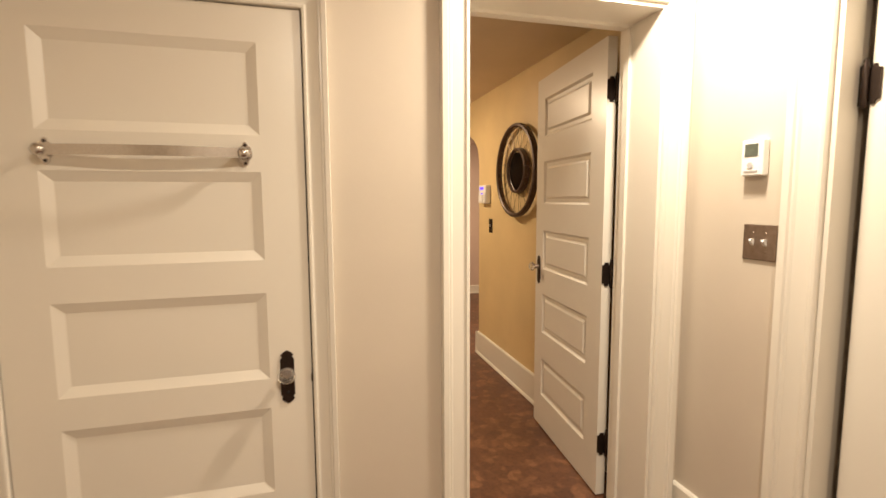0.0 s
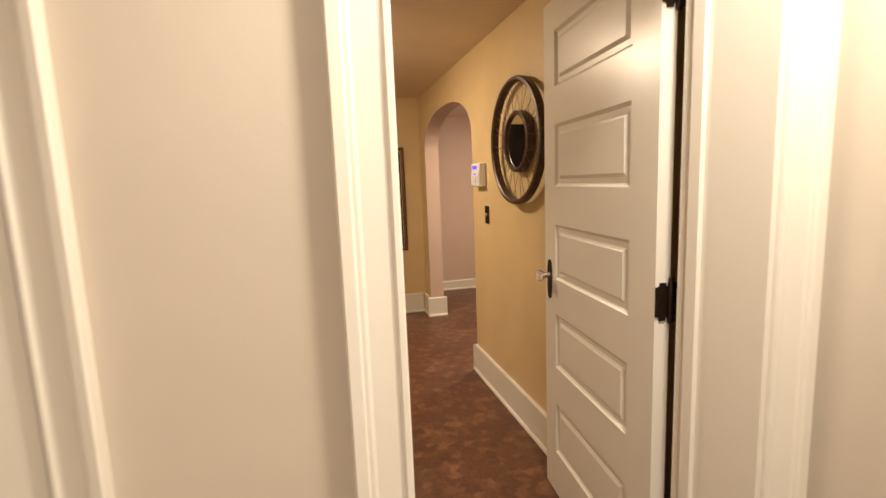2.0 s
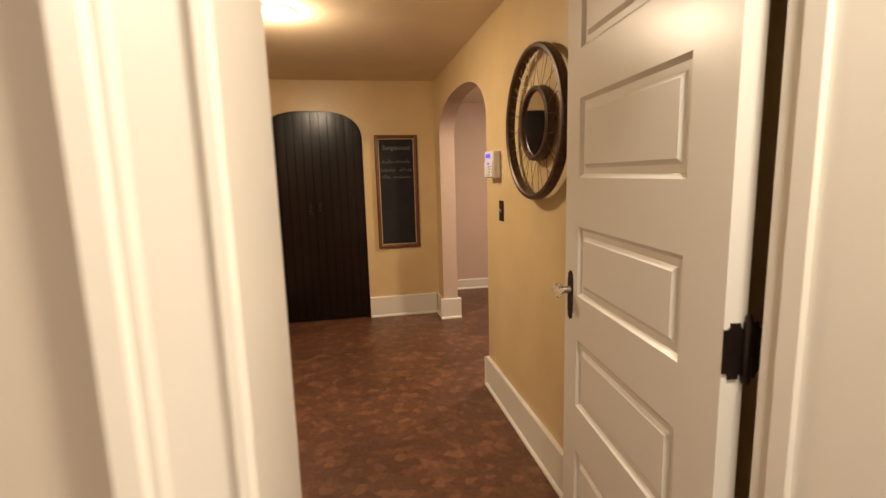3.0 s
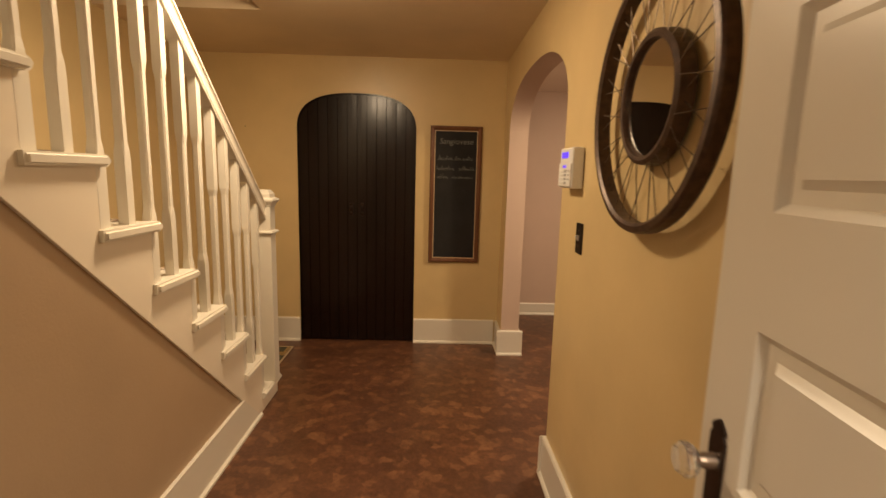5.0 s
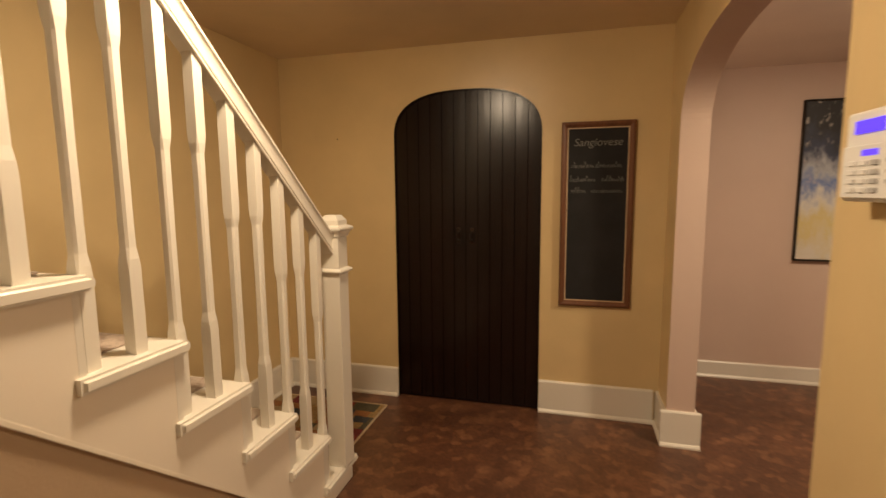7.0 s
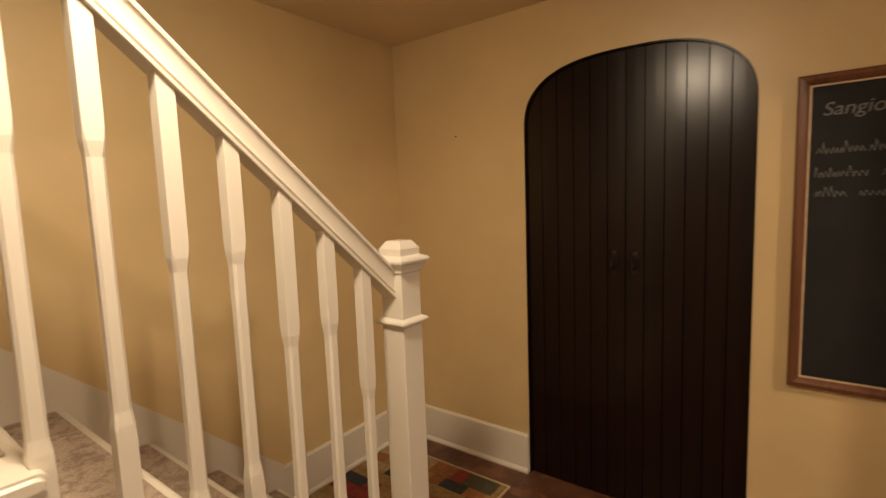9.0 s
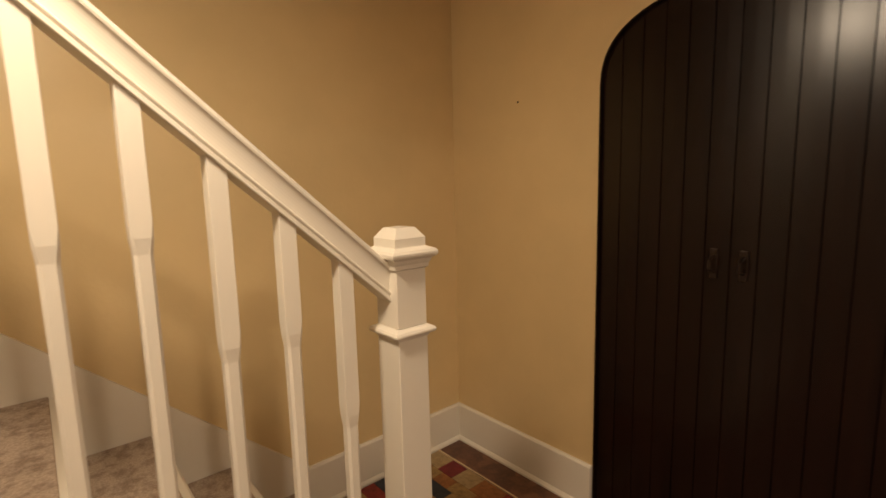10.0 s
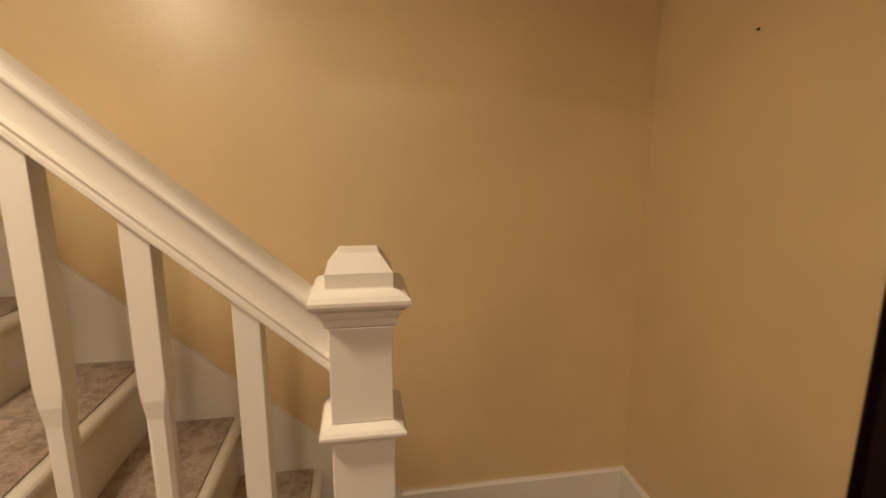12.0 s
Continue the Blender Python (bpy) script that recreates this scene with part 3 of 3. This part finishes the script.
dark = thing("arched_door", "espresso-stained plank double door with an arched top", "door", at=pose(DOOR_X0, BACK + 0.012, 0.006))
N_BOARD = 12
BW = (DOOR_X1 - DOOR_X0 - 0.012) / N_BOARD
board_rnd = random.Random(11)
for leaf in range(2):
    lf = part("leaf_back", prism([(0.006 + leaf * 6 * BW, 0), (0.006 + (leaf + 1) * 6 * BW - 0.002, 0)] + [(x, arch_height(DOOR_X0 + x) - 0.022) for x in [0.006 + (leaf + 1) * 6 * BW - 0.002 - k * (6 * BW - 0.002) / 20 for k in range(21)]], "y", 0.020, 0.045), ESPRESSO, dark)
    for k in range(6):
        x0 = 0.006 + (leaf * 6 + k) * BW + 0.0008
        x1 = x0 + BW - 0.0016
        bm = bmesh.new()
        prof = [(0.0, 0.020), (0.0, 0.0040), (0.014, 0.0), (0.28, -0.0001), (0.5, -0.0002), (0.72, -0.0001), (0.986, 0.0), (1.0, 0.0040), (1.0, 0.020)]
        lean = board_rnd.uniform(-0.0011, 0.0011)
        prof = [(u, y + (lean * (u - 0.5) if y < 0.01 else 0.0)) for u, y in prof]
        lo = [bm.verts.new((x0 + (x1 - x0) * u, y, 0.0)) for u, y in prof]
        hi = [bm.verts.new((x0 + (x1 - x0) * u, y, arch_height(DOOR_X0 + x0 + (x1 - x0) * u) - 0.014)) for u, y in prof]
        for i in range(len(prof)):
            j = (i + 1) % len(prof)
            bm.faces.new((lo[i], lo[j], hi[j], hi[i]))
        bm.faces.new(lo)
        bm.faces.new(hi[::-1])
        part("board", bm, ESPRESSO, lf)
    hx = 0.465 + (0.044 if leaf else -0.044)
    pull = part("pull", box((hx - 0.012, -0.008, 1.050), (hx + 0.012, 0.0, 1.150), 0.003), BRONZE, lf, "black iron pull")
    part("grip", swept([(0.007 * math.cos(a), 0.007 * math.sin(a)) for a in (0, 1.05, 2.09, 3.14, 4.19, 5.24)], [((hx, -0.004, 1.075), (1, 0, 0), (0, 0.7, 0.7)), ((hx, -0.034, 1.083), (1, 0, 0), (0, 1, 0)), ((hx, -0.036, 1.115), (1, 0, 0), (0, 1, 0)), ((hx, -0.004, 1.128), (1, 0, 0), (0, 0.7, -0.7))]), BRONZE, pull)
arc = [(DOOR_X0, 0.0)] + arch_points(DOOR_X0, DOOR_X1, 2.007, 0.287, 2.6, 48) + [(DOOR_X1, 0.0)]
cx = (DOOR_X0 + DOOR_X1) / 2
inner = [(cx + (x - cx) * 0.988, z if z == 0 else z - 0.006) for x, z in arc]
bm = bmesh.new()
rings = [[bm.verts.new((p[0] - DOOR_X0, y, p[1] - 0.006)) for p, y in ((a, -0.004 - 0.012), (b, -0.004 - 0.012), (b, 0.02), (a, 0.02))] for a, b in zip(arc, inner)]
for r, q in zip(rings, rings[1:]):
    for i in range(4):
        bm.faces.new((r[i], r[(i + 1) % 4], q[(i + 1) % 4], q[i]))
part("frame", bm, ESPRESSO, dark)

# ---- staircase ----
stair = thing("staircase", "cream painted staircase with carpeted treads and open balustrade", "staircase", at=pose(0, 0, 0))
TX0, TX1 = LEFT + 0.018, 0.122               # tread from skirt to overhanging end
for n in range(1, STEPS + 1):
    y, z = nose_y(n), tread_z(n)
    r = 0.0180
    prof = [(y - RUN - 0.055, z - 2 * r), (y - r, z - 2 * r)]
    for k in range(1, 8):
        a = -math.pi / 2 + math.pi * k / 8
        prof.append((y - r + r * math.cos(a), z - r + r * math.sin(a)))
    prof += [(y - r, z), (y - RUN - 0.055, z)]
    bm = prism(prof, "x", TX0, TX1)
    bmesh.ops.bevel(bm, geom=[e for e in bm.edges if all(abs(v.co.x - TX1) < 1e-4 for v in e.verts)], offset=0.009, segments=3, affect="EDGES")
    part("tread", bm, TRIM, stair)
    part("riser", box((TX0, y - 0.045, z - RISE + (0.0 if n > 1 else RISE - TREAD1)), (0.099, y - 0.028, z - 0.0295)), TRIM, stair)
    cp = box((TX0 + 0.003, y - RUN + 0.002 - 0.028, z + 0.0005), (-0.005, y - 0.030, z + 0.007), 0.003)
    part("carpet_pad", cp, CARPET, stair, "taupe patterned carpet on the tread")
# outer stringer, sawtooth above, straight below
pts = [(nose_y(1) - 0.029, 0.0)]
for n in range(1, STEPS + 1):
    pts += [(nose_y(n) - 0.029, tread_z(n) - 0.0295), (nose_y(n + 1) - 0.029, tread_z(n) - 0.0295)]
endy = nose_y(STEPS + 1) - 0.029
pts += [(endy, string_low(endy)), (foot, 0.0)]
part("stringer", prism(pts, "x", 0.078, 0.0985), STRING, stair, "cream painted cut stringer")
part("stringer_bead", swept([(-0.006, -0.004), (0.008, -0.004), (0.008, 0.008), (0.002, 0.012), (-0.006, 0.012)], [((0.0915, y, string_low(y)), (1, 0, 0), (0, 0, 1)) for y in (foot - 0.2 / SLOPE, endy)]), STRING, stair)
# skirt against the wall
def skirt_top(y):
    return TREAD1 + SLOPE * (NOSE1 - y) + 0.118


part("skirt", prism([(4.93, 0.0), (4.93, skirt_top(4.93)), (2.3, skirt_top(2.3)), (2.3, skirt_top(2.3) - 0.5), (4.4, 0.0)], "x", LEFT, LEFT + 0.0175), TRIM, stair, "cream wall skirt board")

# handrail
RAIL_Y, RAIL_TOP = 4.775, 1.196
HALF = [(0.0235, -0.0905), (0.0265, -0.0880), (0.0265, -0.0805), (0.0225, -0.0780), (0.0225, -0.0750), (0.0260, -0.0730), (0.0275, -0.0700), (0.0260, -0.0665), (0.0205, -0.0640)]
# a deep cove runs up from the bead to the rounded top
HALF += [(0.0205 + 0.0125 * (1 - math.cos(k * math.pi / 18)), -0.0640 + 0.0480 * math.sin(k * math.pi / 18)) for k in range(1, 10)]
HALF += [(0.0345, -0.0110), (0.0335, -0.0055), (0.0295, -0.0010), (0.0220, 0.0025), (0.0110, 0.0042)]
SECTION = HALF + [(-u, v) for u, v in reversed(HALF)]
BX = 0.072


def rail_top(y):
    return RAIL_TOP + SLOPE * (RAIL_Y - y)


part("handrail", swept(SECTION, [((BX, y, rail_top(y)), (1, 0, 0), (0, 0, 1)) for y in (RAIL_Y, 2.55)]), TRIM, stair, "cream moulded handrail")

# newel on the first tread
NX, NY = 0.081, 4.806
newel = part("newel_post", box((-0.0435, -0.0435, TREAD1), (0.0435, 0.0435, 1.036), 0.002), TRIM, stair, "cream square newel post")
newel.matrix_basis = pose(NX, NY, 0)


def square_rings(levels):
    bm = bmesh.new()
    rings = [[bm.verts.new((sx * r, sy * r, z)) for sx, sy in ((-1, -1), (1, -1), (1, 1), (-1, 1))] for r, z in levels]
    for r, q in zip(rings, rings[1:]):
        for i in range(4):
            bm.faces.new((r[i], r[(i + 1) % 4], q[(i + 1) % 4], q[i]))
    bm.faces.new(rings[0])
    bm.faces.new(rings[-1])
    return bm


part("collar", square_rings([(0.0440, 1.022), (0.0475, 1.029), (0.0565, 1.033), (0.0590, 1.037), (0.0590, 1.041), (0.0555, 1.046), (0.0475, 1.050), (0.0430, 1.052)]), TRIM, newel)
part("neck", box((-0.0425, -0.0425, 1.0525), (0.0425, 0.0425, 1.190), 0.0015), TRIM, newel)
part("cap", square_rings([(0.0430, 1.190), (0.0480, 1.194), (0.0490, 1.203), (0.0520, 1.208), (0.0545, 1.215), (0.0635, 1.221), (0.0655, 1.226), (0.0655, 1.231), (0.0610, 1.237), (0.0450, 1.243), (0.0440, 1.245), (0.0440, 1.264), (0.0275, 1.287), (0.0260, 1.288)]), TRIM, newel)

# balusters, two to a tread
LOW_NOTCH, HIGH_NOTCH = 0.24, 0.75


def baluster_mesh(length):
    a, c = 0.0172, 0.0138

    def ring(r, ch, z):
        return [(r, -r + ch, z), (r, r - ch, z), (r - ch, r, z), (-r + ch, r, z), (-r, r - ch, z), (-r, -r + ch, z), (-r + ch, -r, z), (r - ch, -r, z)]

    bm = bmesh.new()
    levels = [ring(a, 0.0008, 0.0), ring(a, 0.0008, LOW_NOTCH - 0.03), ring(a, 0.004, LOW_NOTCH - 0.004), ring(c + 0.0008, 0.0055, LOW_NOTCH + 0.024), ring(c, 0.0055, (LOW_NOTCH + HIGH_NOTCH) / 2), ring(c + 0.0008, 0.0055, HIGH_NOTCH - 0.024), ring(a, 0.004, HIGH_NOTCH + 0.004), ring(a, 0.0008, HIGH_NOTCH + 0.03)]
    rings = [[bm.verts.new(p) for p in lv] for lv in levels]
    rings.append([bm.verts.new((p[0], p[1], length - SLOPE * p[1])) for p in ring(a, 0.0008, 0)])
    for r, q in zip(rings, rings[1:]):
        for i in range(8):
            bm.faces.new((r[i], r[(i + 1) % 8], q[(i + 1) % 8], q[i]))
    bm.faces.new(rings[0])
    bm.faces.new(rings[-1])
    return bm


meshes = {}
for n in range(1, STEPS):
    for k, back in enumerate((0.127, 0.250)):
        if n == 1 and k == 0:
            continue
        y = nose_y(n) - back
        length = rail_top(y) - 0.0900 - tread_z(n)
        if k not in meshes:
            first = part("baluster", baluster_mesh(length), TRIM, stair)
            meshes[k] = first.data
        else:
            first = new("baluster", meshes[k])
            first.parent = stair
        first.matrix_basis = pose(BX, y, tread_z(n))

# ---- things in the hall ----
# wheel mirror
MY, MZ, MR = 3.150, 1.600, 0.328
wheel = thing("wheel_mirror", "round mirror in a dark spoked bicycle-wheel frame", "mirror", at=pose(RIGHT, MY, MZ))
path = []
for k in range(72):
    a = 2 * math.pi * k / 72
    d = (0, math.cos(a), math.sin(a))
    path.append(((0, MR * d[1], MR * d[2]), (-1, 0, 0), d))
smooth_rim = part("rim", swept([(0.020, -0.022), (0.024, -0.026), (0.058, -0.026), (0.064, -0.018), (0.062, -0.004), (0.054, 0.0), (0.030, 0.0), (0.022, -0.004)], path, closed=True), RIM, wheel)
part("hub_ring", swept([(0.010, -0.012), (0.044, -0.012), (0.050, -0.009), (0.052, 0.0), (0.046, 0.010), (0.010, 0.012)], [((0, 0.148 * math.cos(2 * math.pi * k / 48), 0.148 * math.sin(2 * math.pi * k / 48)), (-1, 0, 0), (0, math.cos(2 * math.pi * k / 48), math.sin(2 * math.pi * k / 48))) for k in range(48)], closed=True), RIM, wheel)
part("mirror_glass", lathe([(0.139, -0.034), (0.139, -0.038)], 48, "x"), MIRROR, wheel, "clear mirror glass")
part("hub_back", lathe([(0.139, -0.010), (0.139, -0.033)], 48, "x"), RIM, wheel)
for k in range(36):
    a = 2 * math.pi * k / 36
    lean = (0.16 if k % 2 else -0.16)
    x = -0.030 if (k // 2) % 2 else -0.046
    p0 = Vector((x, 0.156 * math.cos(a), 0.156 * math.sin(a)))
    p1 = Vector((-0.042, (MR - 0.024) * math.cos(a + lean), (MR - 0.024) * math.sin(a + lean)))
    d = (p1 - p0).normalized()
    s = d.cross(Vector((1, 0, 0))).normalized()
    u = s.cross(d)
    part("spoke", swept([(0.0014 * math.cos(q), 0.0014 * math.sin(q)) for q in (0, 1.26, 2.51, 3.77, 5.03)], [(p0, s, u), (p1, s, u)]), SPOKE, wheel)
part("valve", lathe([(0.005, 0), (0.005, 0.012)], 10, "z", (-0.050, 0.0, 0.0)), CHROME, wheel).matrix_basis = pose(0, 0.27, 0.17)

# alarm keypad
KP = thing("alarm_keypad", "white plastic alarm keypad with a violet backlit display", "keypad", at=pose(RIGHT, 3.826, 1.442) @ Matrix.Diagonal((1.3, 1, 1, 1)))
body = part("housing", box((-0.036, -0.085, -0.077), (-0.001, 0.085, 0.077), 0.006, 3), PLASTIC, KP)
part("flap", box((-0.0395, -0.080, -0.070), (-0.0365, 0.080, 0.018), 0.001), PLASTIC, KP)
part("display", box((-0.0385, -0.030, 0.038), (-0.0355, 0.052, 0.060), 0.001), SCREEN, KP, "violet backlit display")
part("display", box((-0.0405, -0.024, 0.000), (-0.0390, 0.020, 0.010), 0.0005), SCREEN, KP, "violet lit strip")
for r in range(4):
    for c in range(3):
        y, z = 0.045 - c * 0.032, -0.012 - r * 0.015
        part("key", box((-0.0420, y - 0.011, z - 0.0045), (-0.0393, y + 0.011, z + 0.0045), 0.001, 1), PLASTIC if c < 2 else GREYKEY, KP)
for r in range(3):
    part("key", box((-0.0415, -0.068, -0.014 - r * 0.016), (-0.0393, -0.052, -0.008 - r * 0.016)), GREYKEY, KP)


def switch(name, at, gangs, label, metal):
    """Bronze wall plate with toggles and screws; faces -x."""
    s = thing(name, label, "light switch", at=at)
    w = 0.036 if gangs == 1 else 0.060
    part("plate", box((-0.006, -w, -0.058), (-0.0005, w, 0.058), 0.003), metal, s, "dark bronze cover plate")
    for g in range(gangs):
        y = 0.0 if gangs == 1 else (g * 2 - 1) * 0.023
        bm = bmesh.new()
        lo = [bm.verts.new((x, y - 0.0048, z)) for x, z in ((-0.006, -0.011), (-0.019, 0.004), (-0.017, 0.011), (-0.006, 0.011))]
        hi = [bm.verts.new((x, y + 0.0048, z)) for x, z in ((-0.006, -0.011), (-0.019, 0.004), (-0.017, 0.011), (-0.006, 0.011))]
        bm.faces.new(lo), bm.faces.new(hi[::-1])
        for i in range(4):
            bm.faces.new((lo[i], lo[(i + 1) % 4], hi[(i + 1) % 4], hi[i]))
        part("toggle", bm, PLASTIC, s, "white toggle")
        for v in (-1, 1):
            part("screw", lathe([(0.0035, -0.006), (0.0025, -0.0075)], 10, "x", (0, y, v * 0.030)), PLATE, s)
    return s


switch("light_switch", pose(RIGHT, 3.735, 1.180), 1, "bronze single light switch on the yellow wall", BRONZE)
switch("light_switch", pose(BATH_X, 1.211, 1.254), 2, "bronze double light switch on the beige wall", PLATE)

# thermostat
th = thing("thermostat", "white wall thermostat with a small grey display", "thermostat", at=pose(BATH_X, 1.236, 1.527))
part("housing", box((-0.028, -0.040, -0.058), (-0.0005, 0.040, 0.058), 0.005, 3), PLASTIC, th)
part("display", box((-0.0295, -0.022, 0.004), (-0.0275, 0.026, 0.044), 0.0005), LCD, th, "grey-green display")
part("button", lathe([(0.011, -0.0275), (0.010, -0.031)], 16, "x", (0, 0.004, -0.024)), GREYKEY, th)
part("button", box((-0.0300, -0.022, -0.045), (-0.0275, 0.026, -0.040)), GREYKEY, th)

# chalkboard
cb = thing("chalkboard", "tall narrow chalkboard in a walnut frame, faint chalk writing", "chalkboard", at=pose(1.247, BACK, 1.236))
CW, CH, FW = 0.204, 0.543, 0.034
FP = [(0.0, 0.0), (0.0, 0.018), (0.006, 0.025), (0.016, 0.027), (0.026, 0.022), (0.034, 0.014), (0.034, 0.0)]
for a, b in (((-CW, -CH), (CW, -CH)), ((CW, -CH), (CW, CH)), ((CW, CH), (-CW, CH)), ((-CW, CH), (-CW, -CH))):
    bm = bmesh.new()
    rings = []
    for x, z in (a, b):
        rings.append([bm.verts.new((x - math.copysign(s, x), -0.001 - o, z - math.copysign(s, z))) for s, o in FP])
    for i in range(len(FP)):
        j = (i + 1) % len(FP)
        bm.faces.new((rings[0][i], rings[0][j], rings[1][j], rings[1][i]))
    bm.faces.new(rings[0]), bm.faces.new(rings[1])
    part("frame_rail", bm, FRAMEWOOD, cb)
for lo, hi in (((-CW + FW, -CH + FW), (CW - FW, -CH + FW + 0.006)), ((-CW + FW, CH - FW - 0.006), (CW - FW, CH - FW)), ((-CW + FW, -CH + FW + 0.006), (-CW + FW + 0.006, CH - FW - 0.006)), ((CW - FW - 0.006, -CH + FW + 0.006), (CW - FW, CH - FW - 0.006))):
    part("bead", box((lo[0], -0.015, lo[1]), (hi[0], -0.003, hi[1])), BEAD, cb, "pale gilt inner bead")
part("slate", box((-CW + FW, -0.010, -CH + FW), (CW - FW, -0.004, CH - FW)), SLATE, cb, "black slate panel")


def lettering(text, size, x, z, parent, name="chalk_writing"):
    c = bpy.data.curves.new(name, "FONT")
    c.body, c.size, c.align_x, c.extrude, c.shear = text, size, "CENTER", 0.0003, 0.2
    tmp = new(name, c)
    me = bpy.data.meshes.new_from_object(tmp.evaluated_get(bpy.context.evaluated_depsgraph_get()))
    bpy.data.objects.remove(tmp)
    me.materials.clear()
    me.materials.append(CHALK)
    ob = new(name, me)
    ob.parent = parent
    ob.matrix_basis = pose(x, -0.0108, z, 90)
    return ob


lettering("Sangiovese", 0.062, 0.0, 0.405, cb)


def scrawl(words, z, seed):
    """Unreadable chalk handwriting: a thin looping stroke for each word."""
    rnd = random.Random(seed)
    bm = bmesh.new()
    for x0, x1 in words:
        pts, x, up = [], x0, False
        while x < x1:
            tall = 0.034 if rnd.random() < 0.22 else 0.018
            pts.append((x, z + (tall * rnd.uniform(0.8, 1.1) if up else rnd.uniform(-0.003, 0.001))))
            x += rnd.uniform(0.006, 0.012) if up else rnd.uniform(0.002, 0.006)
            up = not up
        half = 0.0011
        for (xa, za), (xb, zb) in zip(pts, pts[1:]):
            d = math.hypot(xb - xa, zb - za)
            ox, oz = -(zb - za) / d * half, (xb - xa) / d * half
            prism([(xa + ox, za + oz), (xa - ox, za - oz), (xb - ox, zb - oz), (xb + ox, zb + oz)], "y", -0.0112, -0.0104, bm)
    return tagged(part("chalk_stroke", bm, CHALK, cb), kind="stuff")


scrawl([(-0.145, -0.02), (-0.01, 0.135)], 0.280, 1), scrawl([(-0.148, -0.005), (0.025, 0.155)], 0.200, 2), scrawl([(-0.145, -0.06), (-0.03, 0.14)], 0.135, 3)

# rug at the stair foot
rug = thing("patchwork_rug", "patchwork rug in red, ochre and brown on the floor", "rug", at=pose(0, 0, 0))
part("backing", box((-0.79, 4.98, 0.0005), (-0.03, 5.63, 0.005)), CARPET, rug)
part("binding", box((-0.0295, 4.98, 0.0005), (-0.021, 5.63, 0.0115), 0.002), BEAD, rug, "tan bound edge")
part("binding", box((-0.79, 5.6305, 0.0005), (-0.021, 5.639, 0.0115), 0.002), BEAD, rug, "tan bound edge")
bm = bmesh.new()
rnd = random.Random(5)
y = 4.985
while y < 5.61:
    dy = min(rnd.uniform(0.06, 0.13), 5.625 - y)
    x = -0.785
    while x < -0.05:
        dx = min(rnd.uniform(0.07, 0.17), -0.035 - x)
        add_box(bm, (x + 0.001, y + 0.001, 0.0052), (x + dx - 0.001, y + dy - 0.001, 0.0105))
        x += dx
    y += dy
tagged(part("rug_face", bm, RUG, rug), kind="stuff")

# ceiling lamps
# the second bath fitting is unseen too, added to go with the fill
for nm, (x, y), z in (("ceiling_light", HALL_LAMP, CEIL), ("ceiling_light", BATH_LAMP, BATH_CEIL), ("ceiling_light", BATH_FILL_LAMP, BATH_CEIL), ("ceiling_light", FAR_LAMP, FAR_CEIL)):
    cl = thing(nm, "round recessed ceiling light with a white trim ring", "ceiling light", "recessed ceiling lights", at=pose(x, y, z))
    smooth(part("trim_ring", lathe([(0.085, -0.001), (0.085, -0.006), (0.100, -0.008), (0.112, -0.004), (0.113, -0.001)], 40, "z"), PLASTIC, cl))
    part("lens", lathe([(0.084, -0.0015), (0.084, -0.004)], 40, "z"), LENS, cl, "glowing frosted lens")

# painting in the next room
pt = thing("abstract_painting", "tall abstract canvas, black and blue over cream and ochre", "painting", at=pose(2.885, 6.70, 1.43))
part("canvas", box((-0.275, -0.032, -0.53), (0.275, -0.002, 0.53), 0.002), CANVAS, pt)
for lo, hi in (((-0.283, -0.535), (-0.2755, 0.535)), ((0.2755, -0.535), (0.283, 0.535)), ((-0.283, -0.542), (0.283, -0.5355)), ((-0.283, 0.5355), (0.283, 0.542))):
    part("frame_rail", box((lo[0], -0.036, lo[1]), (hi[0], -0.002, hi[1])), BLACK, pt, "thin black frame")

# nail in the stair-foot wall
nl = thing("nail", "small dark nail in the yellow wall", "nail", at=pose(-0.405, BACK, 1.735))
part("head", lathe([(0.004, 0.0), (0.004, -0.004), (0.002, -0.006)], 10, "y"), BRONZE, nl)
